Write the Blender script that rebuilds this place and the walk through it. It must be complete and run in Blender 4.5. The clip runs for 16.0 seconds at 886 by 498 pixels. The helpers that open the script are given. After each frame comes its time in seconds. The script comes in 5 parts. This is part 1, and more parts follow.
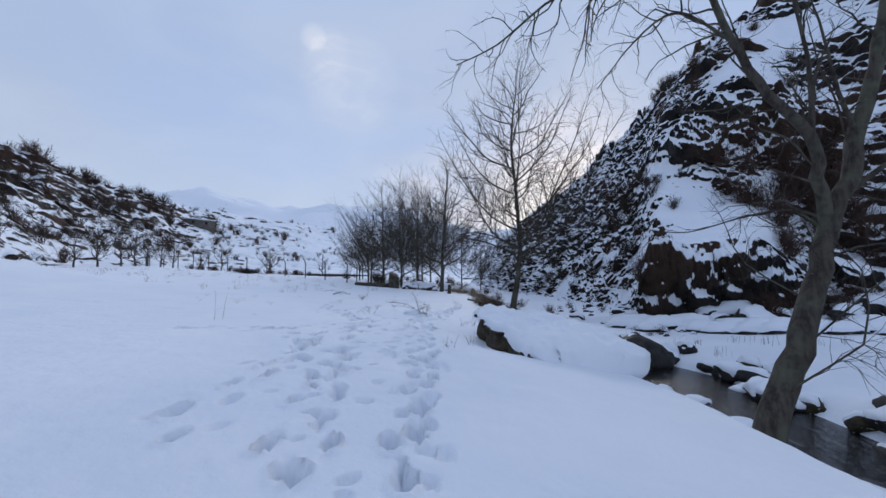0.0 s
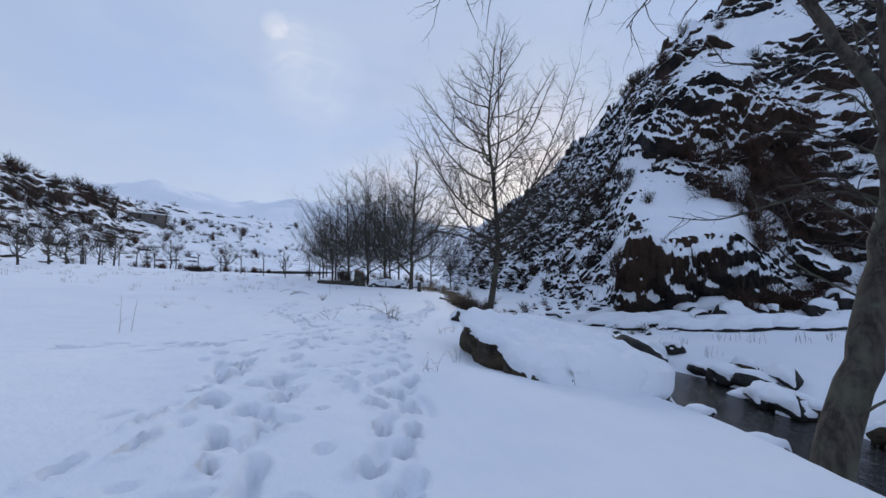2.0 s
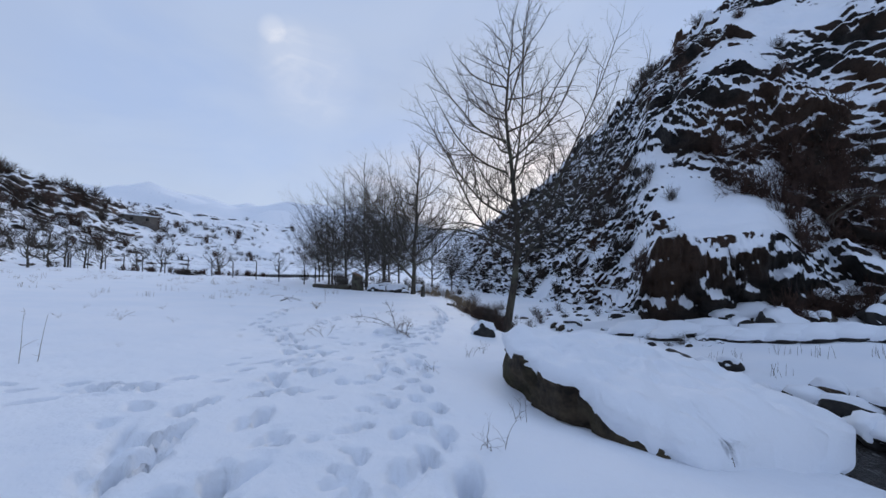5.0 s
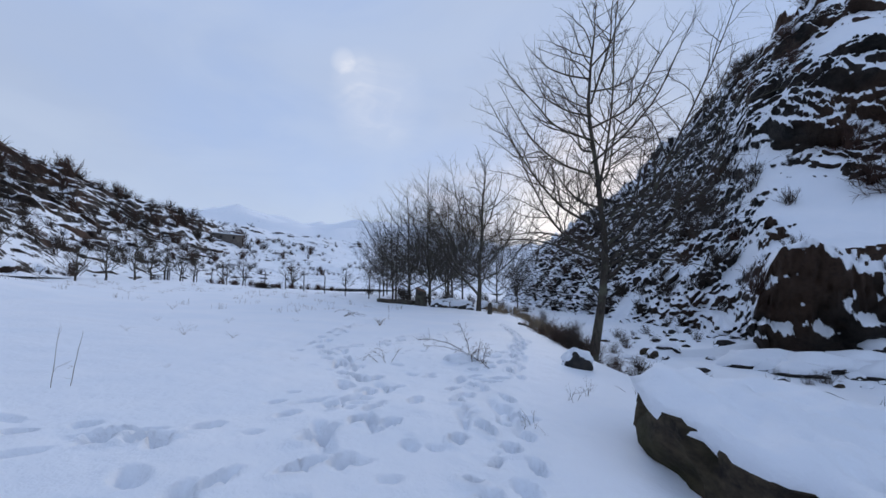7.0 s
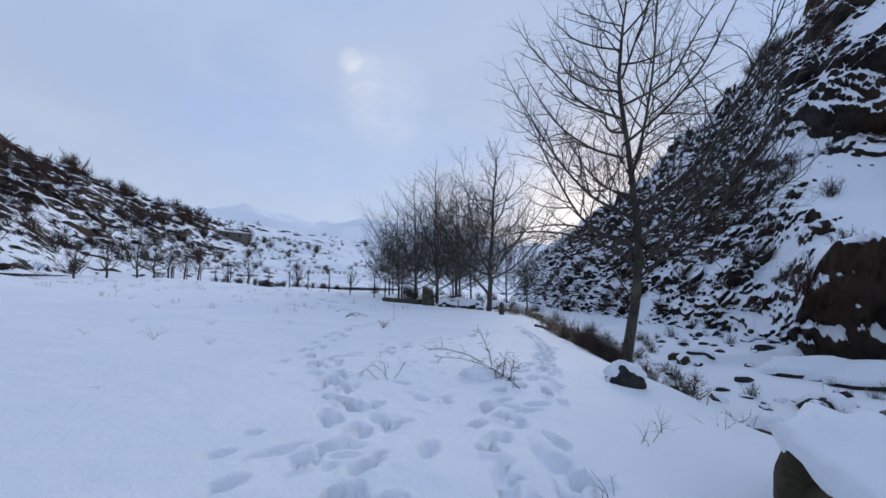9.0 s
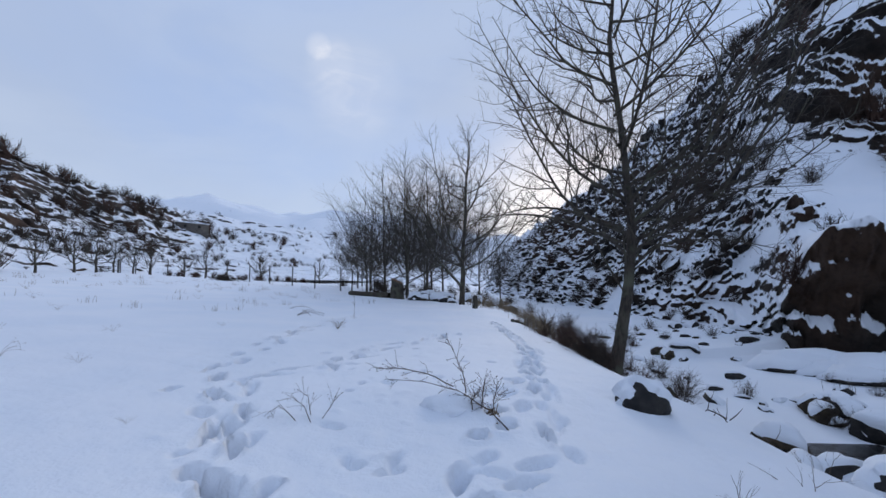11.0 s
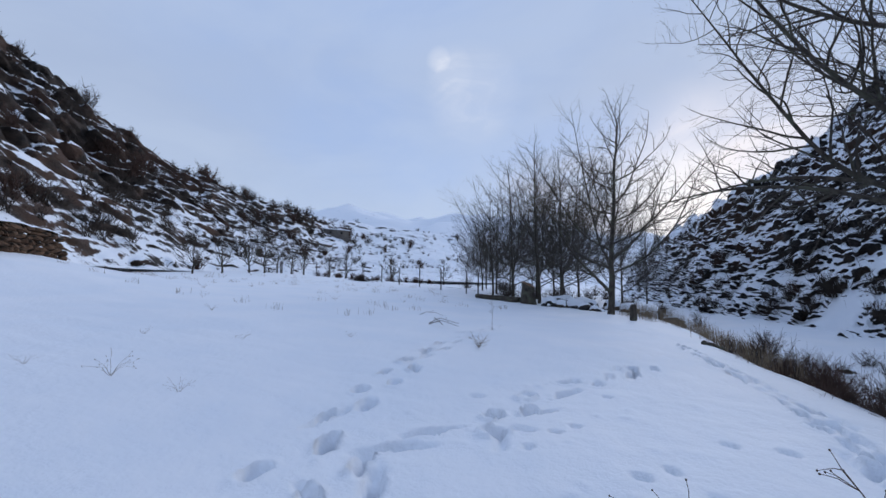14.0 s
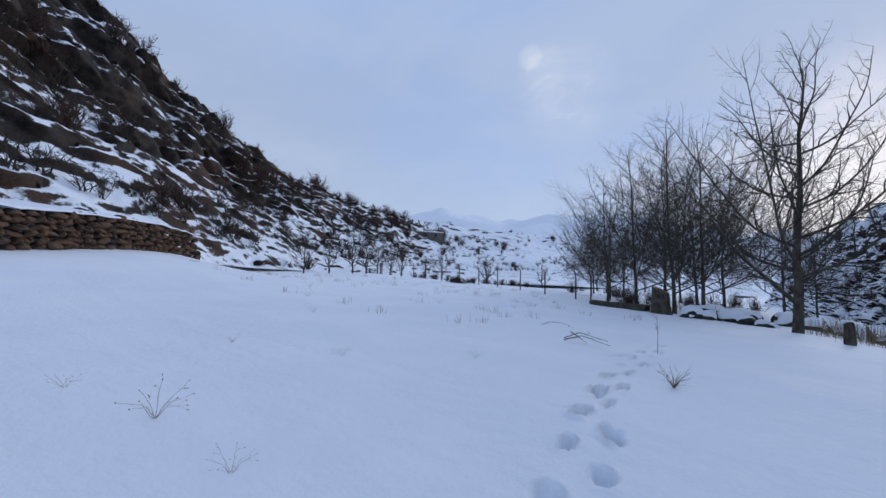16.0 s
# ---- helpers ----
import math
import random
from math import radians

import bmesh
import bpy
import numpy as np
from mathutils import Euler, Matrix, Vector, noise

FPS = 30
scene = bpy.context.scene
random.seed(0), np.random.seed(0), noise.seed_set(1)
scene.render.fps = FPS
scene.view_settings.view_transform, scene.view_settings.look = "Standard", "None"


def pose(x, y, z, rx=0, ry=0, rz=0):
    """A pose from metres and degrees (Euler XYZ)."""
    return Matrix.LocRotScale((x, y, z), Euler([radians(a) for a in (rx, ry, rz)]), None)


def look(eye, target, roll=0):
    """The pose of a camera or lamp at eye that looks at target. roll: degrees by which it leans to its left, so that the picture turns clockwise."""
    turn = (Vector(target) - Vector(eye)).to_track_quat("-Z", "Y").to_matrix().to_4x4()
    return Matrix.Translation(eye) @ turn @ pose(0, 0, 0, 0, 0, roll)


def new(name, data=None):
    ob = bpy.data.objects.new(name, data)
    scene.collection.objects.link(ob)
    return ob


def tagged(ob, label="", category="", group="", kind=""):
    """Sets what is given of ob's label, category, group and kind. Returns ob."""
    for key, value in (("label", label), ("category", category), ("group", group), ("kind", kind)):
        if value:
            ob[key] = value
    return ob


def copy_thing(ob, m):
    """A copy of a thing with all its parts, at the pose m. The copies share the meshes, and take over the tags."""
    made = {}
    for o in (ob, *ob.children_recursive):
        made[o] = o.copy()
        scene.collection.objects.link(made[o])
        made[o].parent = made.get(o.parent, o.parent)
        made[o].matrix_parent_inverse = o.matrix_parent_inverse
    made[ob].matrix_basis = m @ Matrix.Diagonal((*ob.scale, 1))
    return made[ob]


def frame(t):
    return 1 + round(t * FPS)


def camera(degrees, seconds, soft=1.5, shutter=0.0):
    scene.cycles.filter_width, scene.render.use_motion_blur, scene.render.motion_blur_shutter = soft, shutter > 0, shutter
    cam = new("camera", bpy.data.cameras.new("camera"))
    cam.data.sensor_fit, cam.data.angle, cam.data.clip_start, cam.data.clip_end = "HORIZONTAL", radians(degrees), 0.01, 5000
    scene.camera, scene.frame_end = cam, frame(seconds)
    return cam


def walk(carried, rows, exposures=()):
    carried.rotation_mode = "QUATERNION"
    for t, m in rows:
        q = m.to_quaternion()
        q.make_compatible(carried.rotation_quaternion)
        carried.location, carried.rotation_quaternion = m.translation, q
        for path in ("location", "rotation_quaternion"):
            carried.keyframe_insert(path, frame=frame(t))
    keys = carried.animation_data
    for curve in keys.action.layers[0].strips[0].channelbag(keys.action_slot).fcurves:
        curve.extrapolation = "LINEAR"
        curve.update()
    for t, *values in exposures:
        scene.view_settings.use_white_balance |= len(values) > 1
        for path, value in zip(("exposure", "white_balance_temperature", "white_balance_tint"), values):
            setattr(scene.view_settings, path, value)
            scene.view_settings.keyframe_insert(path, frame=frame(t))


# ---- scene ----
cam = camera(99.0, 16.0)
PATH = [
    (0, (2.029, 1.549, 1.59), (1.947, 3.544, 1.709), -0.1),
    (0.5, (1.831, 2.102, 1.628), (1.803, 4.098, 1.751), -0.1),
    (1, (1.807, 2.529, 1.578), (1.852, 4.525, 1.693), -0.2),
    (1.5, (1.856, 3.161, 1.614), (1.935, 5.157, 1.721), -0.4),
    (2, (1.761, 3.593, 1.605), (1.851, 5.589, 1.705), -0.4),
    (2.5, (1.693, 4.055, 1.573), (1.837, 6.048, 1.671), -0.5),
    (3, (1.636, 4.459, 1.602), (1.793, 6.45, 1.698), -0.5),
    (5.5, (1.048, 6.623, 1.583), (1.103, 8.618, 1.719), -0.4),
    (6, (0.914, 7.036, 1.568), (0.787, 9.022, 1.766), -0.0),
    (6.5, (0.872, 7.402, 1.528), (0.674, 9.382, 1.731), 0.1),
    (7, (0.779, 7.847, 1.58), (0.563, 9.825, 1.779), 0.1),
    (7.5, (0.573, 8.314, 1.585), (0.329, 10.289, 1.784), 0.2),
    (8, (0.392, 8.73, 1.572), (0.138, 10.704, 1.769), 0.3),
    (10.5, (0.433, 11.024, 1.539), (0.265, 13.01, 1.708), -0.2),
    (11, (0.391, 11.631, 1.569), (0.286, 13.623, 1.72), -0.3),
    (11.5, (0.366, 12.117, 1.552), (0.262, 14.108, 1.702), -0.3),
    (12, (0.373, 12.629, 1.567), (0.296, 14.622, 1.719), -0.3),
    (12.5, (0.118, 13.089, 1.646), (0.089, 15.083, 1.794), -0.4),
    (13, (-0.237, 13.442, 1.69), (-0.365, 15.432, 1.838), -0.3),
    (13.5, (-0.597, 13.828, 1.658), (-0.984, 15.785, 1.809), 0.2),
    (14, (-1.009, 14.283, 1.679), (-1.724, 16.144, 1.838), 0.3),
    (14.5, (-1.496, 14.658, 1.639), (-2.371, 16.449, 1.801), 0.7),
    (15, (-1.986, 15.284, 1.611), (-2.947, 17.031, 1.769), 0.8),
    (15.5, (-2.629, 15.82, 1.571), (-3.717, 17.49, 1.733), 1.0),
    (16, (-3.204, 16.334, 1.63), (-4.342, 17.971, 1.796), 1.2),
]
walk(cam, [(t, look(eye, target, roll)) for t, eye, target, roll in PATH], ((0, 0.02, 6500, 10), (11, 0.03, 6450, 10), (13, 0.03, 6400, 10), (14.5, -0.05, 6250, 10), (16, -0.10, 6200, 10)))

# ---------------------------------------------------------------- light
SUN_AZ, SUN_EL = 14.0, 14.0
world = bpy.data.worlds.new("winter_sky")
scene.world = world
world.use_nodes = True
W = world.node_tree
W.nodes.clear()


def wn(kind, **values):
    n = W.nodes.new(kind)
    for k, v in values.items():
        n.inputs[k.replace("_", " ")].default_value = v
    return n


def wl(a, b):
    W.links.new(a, b)


def wmath(op, a, b):
    n = W.nodes.new("ShaderNodeMath")
    n.operation = op
    for i, v in enumerate((a, b)):
        if isinstance(v, (int, float)):
            n.inputs[i].default_value = v
        else:
            wl(v, n.inputs[i])
    return n.outputs[0]


def wmix(fac, a, b):
    n = W.nodes.new("ShaderNodeMix")
    n.data_type = "RGBA"
    if isinstance(fac, (int, float)):
        n.inputs[0].default_value = fac
    else:
        wl(fac, n.inputs[0])
    for i, v in ((6, a), (7, b)):
        if isinstance(v, tuple):
            n.inputs[i].default_value = (*v, 1)
        else:
            wl(v, n.inputs[i])
    return n.outputs[2]


def wrange(v, a, b, c=0.0, d=1.0):
    n = W.nodes.new("ShaderNodeMapRange")
    n.interpolation_type = "SMOOTHSTEP"
    wl(v, n.inputs[0])
    for i, x in enumerate((a, b, c, d)):
        n.inputs[i + 1].default_value = x
    return n.outputs[0]


def toward(az, el):
    a, e = radians(az), radians(el)
    return (math.sin(a) * math.cos(e), math.cos(a) * math.cos(e), math.sin(e))


def wglow(az, el, inner, outer):
    """1 towards a bright gap in the clouds, falling to 0 between the two angles."""
    n = W.nodes.new("ShaderNodeVectorMath")
    n.operation = "DOT_PRODUCT"
    wl(way, n.inputs[0])
    n.inputs[1].default_value = toward(az, el)
    return wrange(n.outputs["Value"], math.cos(radians(outer)), math.cos(radians(inner)))


coord = W.nodes.new("ShaderNodeTexCoord")
way = coord.outputs["Generated"]
sep = W.nodes.new("ShaderNodeSeparateXYZ")
wl(way, sep.inputs[0])
height = sep.outputs["Z"]
# cloud deck: project the direction on a flat layer, so that clouds shrink towards the horizon
flat = W.nodes.new("ShaderNodeVectorMath")
flat.operation = "DIVIDE"
wl(way, flat.inputs[0])
comb = W.nodes.new("ShaderNodeCombineXYZ")
lift = wmath("ADD", wmath("MAXIMUM", height, 0.0), 0.22)
wl(lift, comb.inputs[0]), wl(lift, comb.inputs[1])
comb.inputs[2].default_value = 1.0
wl(comb.outputs[0], flat.inputs[1])
cloud = wn("ShaderNodeTexNoise", Scale=0.55, Detail=5.0, Roughness=0.5, Distortion=0.4)
wl(flat.outputs[0], cloud.inputs["Vector"])
fine = wn("ShaderNodeTexNoise", Scale=1.7, Detail=6.0, Roughness=0.55, Distortion=0.6)
wl(flat.outputs[0], fine.inputs["Vector"])
wisp = wn("ShaderNodeTexNoise", Scale=5.0, Detail=5.0, Roughness=0.6, Distortion=0.8)
wl(flat.outputs[0], wisp.inputs["Vector"])
puff = wrange(wisp.outputs["Fac"], 0.40, 0.62)
thick = wrange(cloud.outputs["Fac"], 0.36, 0.66)
veil = wrange(fine.outputs["Fac"], 0.35, 0.70)
deck = wmix(thick, (0.40, 0.53, 0.82), (0.44, 0.53, 0.72))
deck = wmix(wmath("MULTIPLY", veil, 0.35), deck, (0.56, 0.65, 0.82))
low = wrange(height, 0.02, 0.42)
deck = wmix(wmath("MULTIPLY", wmath("SUBTRACT", 1.0, low), 0.6), deck, (0.56, 0.66, 0.84))
deck = wmix(wmath("MULTIPLY", wglow(SUN_AZ + 2, 12, 1, 15), wmath("ADD", wmath("MULTIPLY", veil, 0.5), 0.3)), deck, (0.92, 0.87, 0.92))
deck = wmix(wmath("MULTIPLY", wglow(-3, 11, 0.5, 11), wmath("MULTIPLY", veil, 0.6)), deck, (0.78, 0.75, 0.85))
streak = wmath("MAXIMUM", wmath("MULTIPLY", wglow(-21.6, 31.0, 0.0, 2.1), 0.75), wmath("MULTIPLY", wglow(-19.4, 29.3, 0.0, 4.2), 0.42))
streak = wmath("MAXIMUM", streak, wmath("MULTIPLY", wglow(-16.5, 26.6, 0.0, 7.5), 0.28))
deck = wmix(wmath("MULTIPLY", streak, wmath("ADD", wmath("MULTIPLY", puff, 0.4), 0.45)), deck, (0.90, 0.91, 0.97))
deck = wmix(wmath("MULTIPLY", wglow(11, 9, 0.5, 9), 0.55), deck, (0.94, 0.94, 0.98))
nish = W.nodes.new("ShaderNodeTexSky")
nish.sky_type = "NISHITA"
nish.sun_disc = False
nish.sun_elevation, nish.sun_rotation = radians(SUN_EL), radians(SUN_AZ)
clear = W.nodes.new("ShaderNodeVectorMath")
clear.operation = "SCALE"
wl(nish.outputs[0], clear.inputs[0])
clear.inputs["Scale"].default_value = 0.10
bg = W.nodes.new("ShaderNodeBackground")
wl(wmix(0.93, clear.outputs[0], deck), bg.inputs[0])
bg.inputs[1].default_value = 1.0
out = W.nodes.new("ShaderNodeOutputWorld")
wl(bg.outputs[0], out.inputs[0])

sun = new("sun", bpy.data.lights.new("sun", "SUN"))
sun.data.energy, sun.data.angle, sun.data.color = 0.92, radians(18), (1.0, 0.97, 0.96)
sun.matrix_world = look(toward(SUN_AZ, 22), (0, 0, 0))

# ---------------------------------------------------------------- materials


def material(name):
    m = bpy.data.materials.new(name)
    m.use_nodes = True
    return m, m.node_tree, m.node_tree.nodes["Principled BSDF"]


def node(t, kind, **values):
    n = t.nodes.new(kind)
    for k, v in values.items():
        n.inputs[k.replace("_", " ")].default_value = v
    return n


def where(t):
    return t.nodes.new("ShaderNodeTexCoord").outputs["Object"]


def noisy(t, scale, detail=4.0, rough=0.55, stretch=None, distortion=0.0):
    v = where(t)
    if stretch:
        m = t.nodes.new("ShaderNodeMapping")
        t.links.new(v, m.inputs[0])
        m.inputs["Scale"].default_value = stretch
        v = m.outputs[0]
    n = node(t, "ShaderNodeTexNoise", Scale=scale, Detail=detail, Roughness=rough, Distortion=distortion)
    t.links.new(v, n.inputs["Vector"])
    return n.outputs["Fac"]


def ramp(t, v, a, b, c=0.0, d=1.0):
    n = t.nodes.new("ShaderNodeMapRange")
    n.interpolation_type = "SMOOTHSTEP"
    t.links.new(v, n.inputs[0])
    for i, x in enumerate((a, b, c, d)):
        n.inputs[i + 1].default_value = x
    return n.outputs[0]


def sums(t, op, a, b):
    n = t.nodes.new("ShaderNodeMath")
    n.operation = op
    for i, v in enumerate((a, b)):
        if isinstance(v, (int, float)):
            n.inputs[i].default_value = v
        else:
            t.links.new(v, n.inputs[i])
    return n.outputs[0]


def mix(t, fac, a, b):
    n = t.nodes.new("ShaderNodeMix")
    n.data_type = "RGBA"
    if isinstance(fac, (int, float)):
        n.inputs[0].default_value = fac
    else:
        t.links.new(fac, n.inputs[0])
    for i, v in ((6, a), (7, b)):
        if isinstance(v, tuple):
            n.inputs[i].default_value = (*v, 1)
        else:
            t.links.new(v, n.inputs[i])
    return n.outputs[2]


def bump(t, shader, v, strength, distance):
    n = t.nodes.new("ShaderNodeBump")
    n.inputs["Strength"].default_value, n.inputs["Distance"].default_value = strength, distance
    t.links.new(v, n.inputs["Height"])
    t.links.new(n.outputs[0], shader.inputs["Normal"])
    return n


SNOW_A, SNOW_B = (0.80, 0.84, 0.90), (0.86, 0.88, 0.92)


def snow_material():
    m, t, s = material("snow")
    t.links.new(mix(t, ramp(t, noisy(t, 0.35), 0.3, 0.7), SNOW_A, SNOW_B), s.inputs["Base Color"])
    s.inputs["Roughness"].default_value = 0.75
    s.inputs["Specular IOR Level"].default_value = 0.25
    lumps = sums(t, "ADD", sums(t, "MULTIPLY", noisy(t, 3.0, 5), 0.7), sums(t, "ADD", sums(t, "MULTIPLY", noisy(t, 40.0, 3), 0.14), sums(t, "MULTIPLY", noisy(t, 11.0, 4), 0.40)))
    bump(t, s, lumps, 0.48, 0.08)
    return m


def tilt(t):
    """How much a face looks up."""
    g = t.nodes.new("ShaderNodeNewGeometry")
    x = t.nodes.new("ShaderNodeSeparateXYZ")
    t.links.new(g.outputs["Normal"], x.inputs[0])
    return x.outputs["Z"]


def snowy_material(name, dark, light, warm, lie=0.55, soft=0.12, rough_scale=0.6, patch=0.25, strata=2.6, patch_scale=0.45):
    """Bare ground or rock with snow lying wherever it is flat enough to hold it."""
    m, t, s = material(name)
    rock = mix(t, ramp(t, noisy(t, rough_scale, 6, 0.65, (1, 1, strata)), 0.32, 0.68), dark, light)
    rock = mix(t, ramp(t, noisy(t, 0.11, 4), 0.46, 0.64), rock, warm)
    rock = mix(t, sums(t, "MULTIPLY", ramp(t, noisy(t, 5.0, 5, 0.7), 0.45, 0.75), 0.6), rock, dark)
    uneven = sums(t, "MULTIPLY", sums(t, "SUBTRACT", noisy(t, patch_scale, 7, 0.62), 0.5), patch * 4)
    uneven = sums(t, "ADD", uneven, sums(t, "MULTIPLY", sums(t, "SUBTRACT", noisy(t, patch_scale * 6, 5, 0.7), 0.5), patch * 3.2))
    hold = sums(t, "ADD", tilt(t), uneven)
    on = ramp(t, hold, lie - soft, lie + soft)
    snow = mix(t, ramp(t, noisy(t, 0.35), 0.3, 0.7), SNOW_A, SNOW_B)
    t.links.new(mix(t, on, rock, snow), s.inputs["Base Color"])
    s.inputs["Roughness"].default_value = 0.85
    s.inputs["Specular IOR Level"].default_value = 0.2
    grain = sums(t, "MULTIPLY", noisy(t, 2.2, 8, 0.7), sums(t, "SUBTRACT", 1.0, sums(t, "MULTIPLY", on, 0.86)))
    bump(t, s, sums(t, "ADD", grain, sums(t, "MULTIPLY", on, 0.30)), 0.8, 0.25)
    return m


def plain_material(name, a, b, scale=8.0, stretch=None, rough=0.85, depth=0.01, warm=None):
    m, t, s = material(name)
    c = mix(t, ramp(t, noisy(t, scale, 6, 0.65, stretch), 0.3, 0.7), a, b)
    if warm:
        c = mix(t, ramp(t, noisy(t, scale * 0.23, 3), 0.45, 0.7), c, warm)
    t.links.new(c, s.inputs["Base Color"])
    s.inputs["Roughness"].default_value = rough
    s.inputs["Specular IOR Level"].default_value = 0.25
    bump(t, s, noisy(t, scale * 2.2, 6, 0.65, stretch), 0.7, depth)
    return m


def water_material():
    m, t, s = material("stream_water")
    foam = ramp(t, noisy(t, 1.6, 6, 0.7, (1.6, 0.6, 1), 1.2), 0.56, 0.76)
    t.links.new(mix(t, foam, (0.014, 0.013, 0.012), (0.26, 0.27, 0.28)), s.inputs["Base Color"])
    s.inputs["Roughness"].default_value = 0.12
    bump(t, s, noisy(t, 5.0, 5, 0.6, (1.5, 0.6, 1), 1.0), 0.6, 0.08)
    return m


SNOW = snow_material()
CLIFF = snowy_material("snowy_cliff_rock", (0.008, 0.008, 0.008), (0.040, 0.034, 0.029), (0.060, 0.036, 0.024), 0.22, 0.06, 0.8, 0.20, 1.6, 0.45)
HILL = snowy_material("snowy_scrub_hillside", (0.014, 0.012, 0.011), (0.062, 0.048, 0.039), (0.078, 0.046, 0.032), 0.70, 0.07, 0.5, 0.26, 1.6, 0.16)
# the haze of distance is put into the far rock's pale grey-blue colours
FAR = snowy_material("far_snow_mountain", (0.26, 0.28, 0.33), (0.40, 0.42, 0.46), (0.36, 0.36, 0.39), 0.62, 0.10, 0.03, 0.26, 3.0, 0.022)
BANK = snowy_material("snowy_stream_bank", (0.022, 0.018, 0.015), (0.09, 0.068, 0.050), (0.08, 0.045, 0.028), 0.48, 0.08, 1.2, 0.20, 1.5, 1.1)
BOULDER = plain_material("mossy_brown_boulder", (0.014, 0.011, 0.009), (0.095, 0.070, 0.045), 3.4, (1, 1, 1.6), 0.9, 0.08, (0.045, 0.042, 0.018))
DARKROCK = plain_material("wet_black_rock", (0.008, 0.008, 0.009), (0.036, 0.032, 0.028), 3.0, None, 0.6, 0.04)
BARK = plain_material("grey_brown_bark", (0.030, 0.025, 0.021), (0.095, 0.078, 0.062), 9.0, (1, 1, 0.22), 0.9, 0.02, (0.10, 0.10, 0.07))
TWIG = plain_material("dark_twig_bark", (0.042, 0.036, 0.033), (0.100, 0.086, 0.077), 14.0, None, 0.9, 0.003)
BUSH = plain_material("brown_brush_twigs", (0.024, 0.019, 0.016), (0.075, 0.056, 0.043), 3.0, None, 0.9, 0.003)
RUSTBUSH = plain_material("russet_brush_twigs", (0.034, 0.020, 0.016), (0.10, 0.058, 0.042), 3.0, None, 0.9, 0.003)
STRAW = plain_material("dry_straw_stalk", (0.14, 0.10, 0.065), (0.30, 0.23, 0.15), 20.0, None, 0.9, 0.002)
WEED = plain_material("dead_brown_stalk", (0.05, 0.036, 0.028), (0.14, 0.10, 0.07), 20.0, None, 0.9, 0.002)
STONE = plain_material("brown_wall_stone", (0.025, 0.020, 0.016), (0.12, 0.085, 0.058), 3.5, None, 0.9, 0.03, (0.15, 0.085, 0.05))
WOODCUT = plain_material("weathered_cut_wood", (0.10, 0.055, 0.032), (0.24, 0.13, 0.075), 12.0, (1, 1, 0.3), 0.85, 0.01)
POST = plain_material("dark_fence_post", (0.045, 0.042, 0.040), (0.12, 0.11, 0.10), 12.0, (1, 1, 0.3), 0.8, 0.01)
PLASTER = plain_material("brown_grey_plaster", (0.08, 0.072, 0.064), (0.15, 0.13, 0.115), 1.5, None, 0.9, 0.01)
WATER = water_material()

# ---------------------------------------------------------------- helpers for shapes


def part(name, data, mat, parent=None, label=""):
    """Links a bmesh, or (verts, faces), as one mesh object."""
    me = bpy.data.meshes.new(name)
    if isinstance(data, tuple):
        me.from_pydata(data[0], [], data[1])
    else:
        data.to_mesh(me)
        data.free()
    me.materials.append(mat)
    me.polygons.foreach_set("use_smooth", np.ones(len(me.polygons), bool))
    ob = new(name, me)
    if parent:
        ob.parent = parent
    return tagged(ob, label)


def empty(name, m, label="", category="", group="", kind=""):
    ob = new(name)
    ob.matrix_world = m
    ob.empty_display_size = 0.1
    return tagged(ob, label, category, group, kind)


def smooth(a, b, x):
    k = min(1.0, max(0.0, (x - a) / (b - a)))
    return k * k * (3 - 2 * k)


def soft(x, w=1.0):
    """A rounded max(0, x)."""
    return 0.5 * (x + math.sqrt(x * x + w * w)) - 0.0


def line(points, y):
    """A smooth value along a table of (y, value)."""
    if y <= points[0][0]:
        return points[0][1]
    for (a, u), (b, v) in zip(points, points[1:]):
        if y <= b:
            return u + (v - u) * smooth(a, b, y)
    return points[-1][1]


def bumps(x, y, scale, seed=0.0):
    return noise.noise(Vector((x / scale + seed, y / scale - seed * 1.7, seed * 3.1)))


# ---------------------------------------------------------------- the lie of the land

EDGE = [(-10, 9.5), (0, 7.6), (8, 6.6), (12, 5.6), (17, 3.6), (24, 3.0), (31, 3.0), (38, 3.4), (60, 2.5), (100, 0)]
STREAM = [(-10, 13), (4, 12.0), (10, 11.2), (17, 11.3), (22, 10.0), (28, 8.5), (40, 8.0), (60, 7.0), (100, 2)]
BED = -3.0


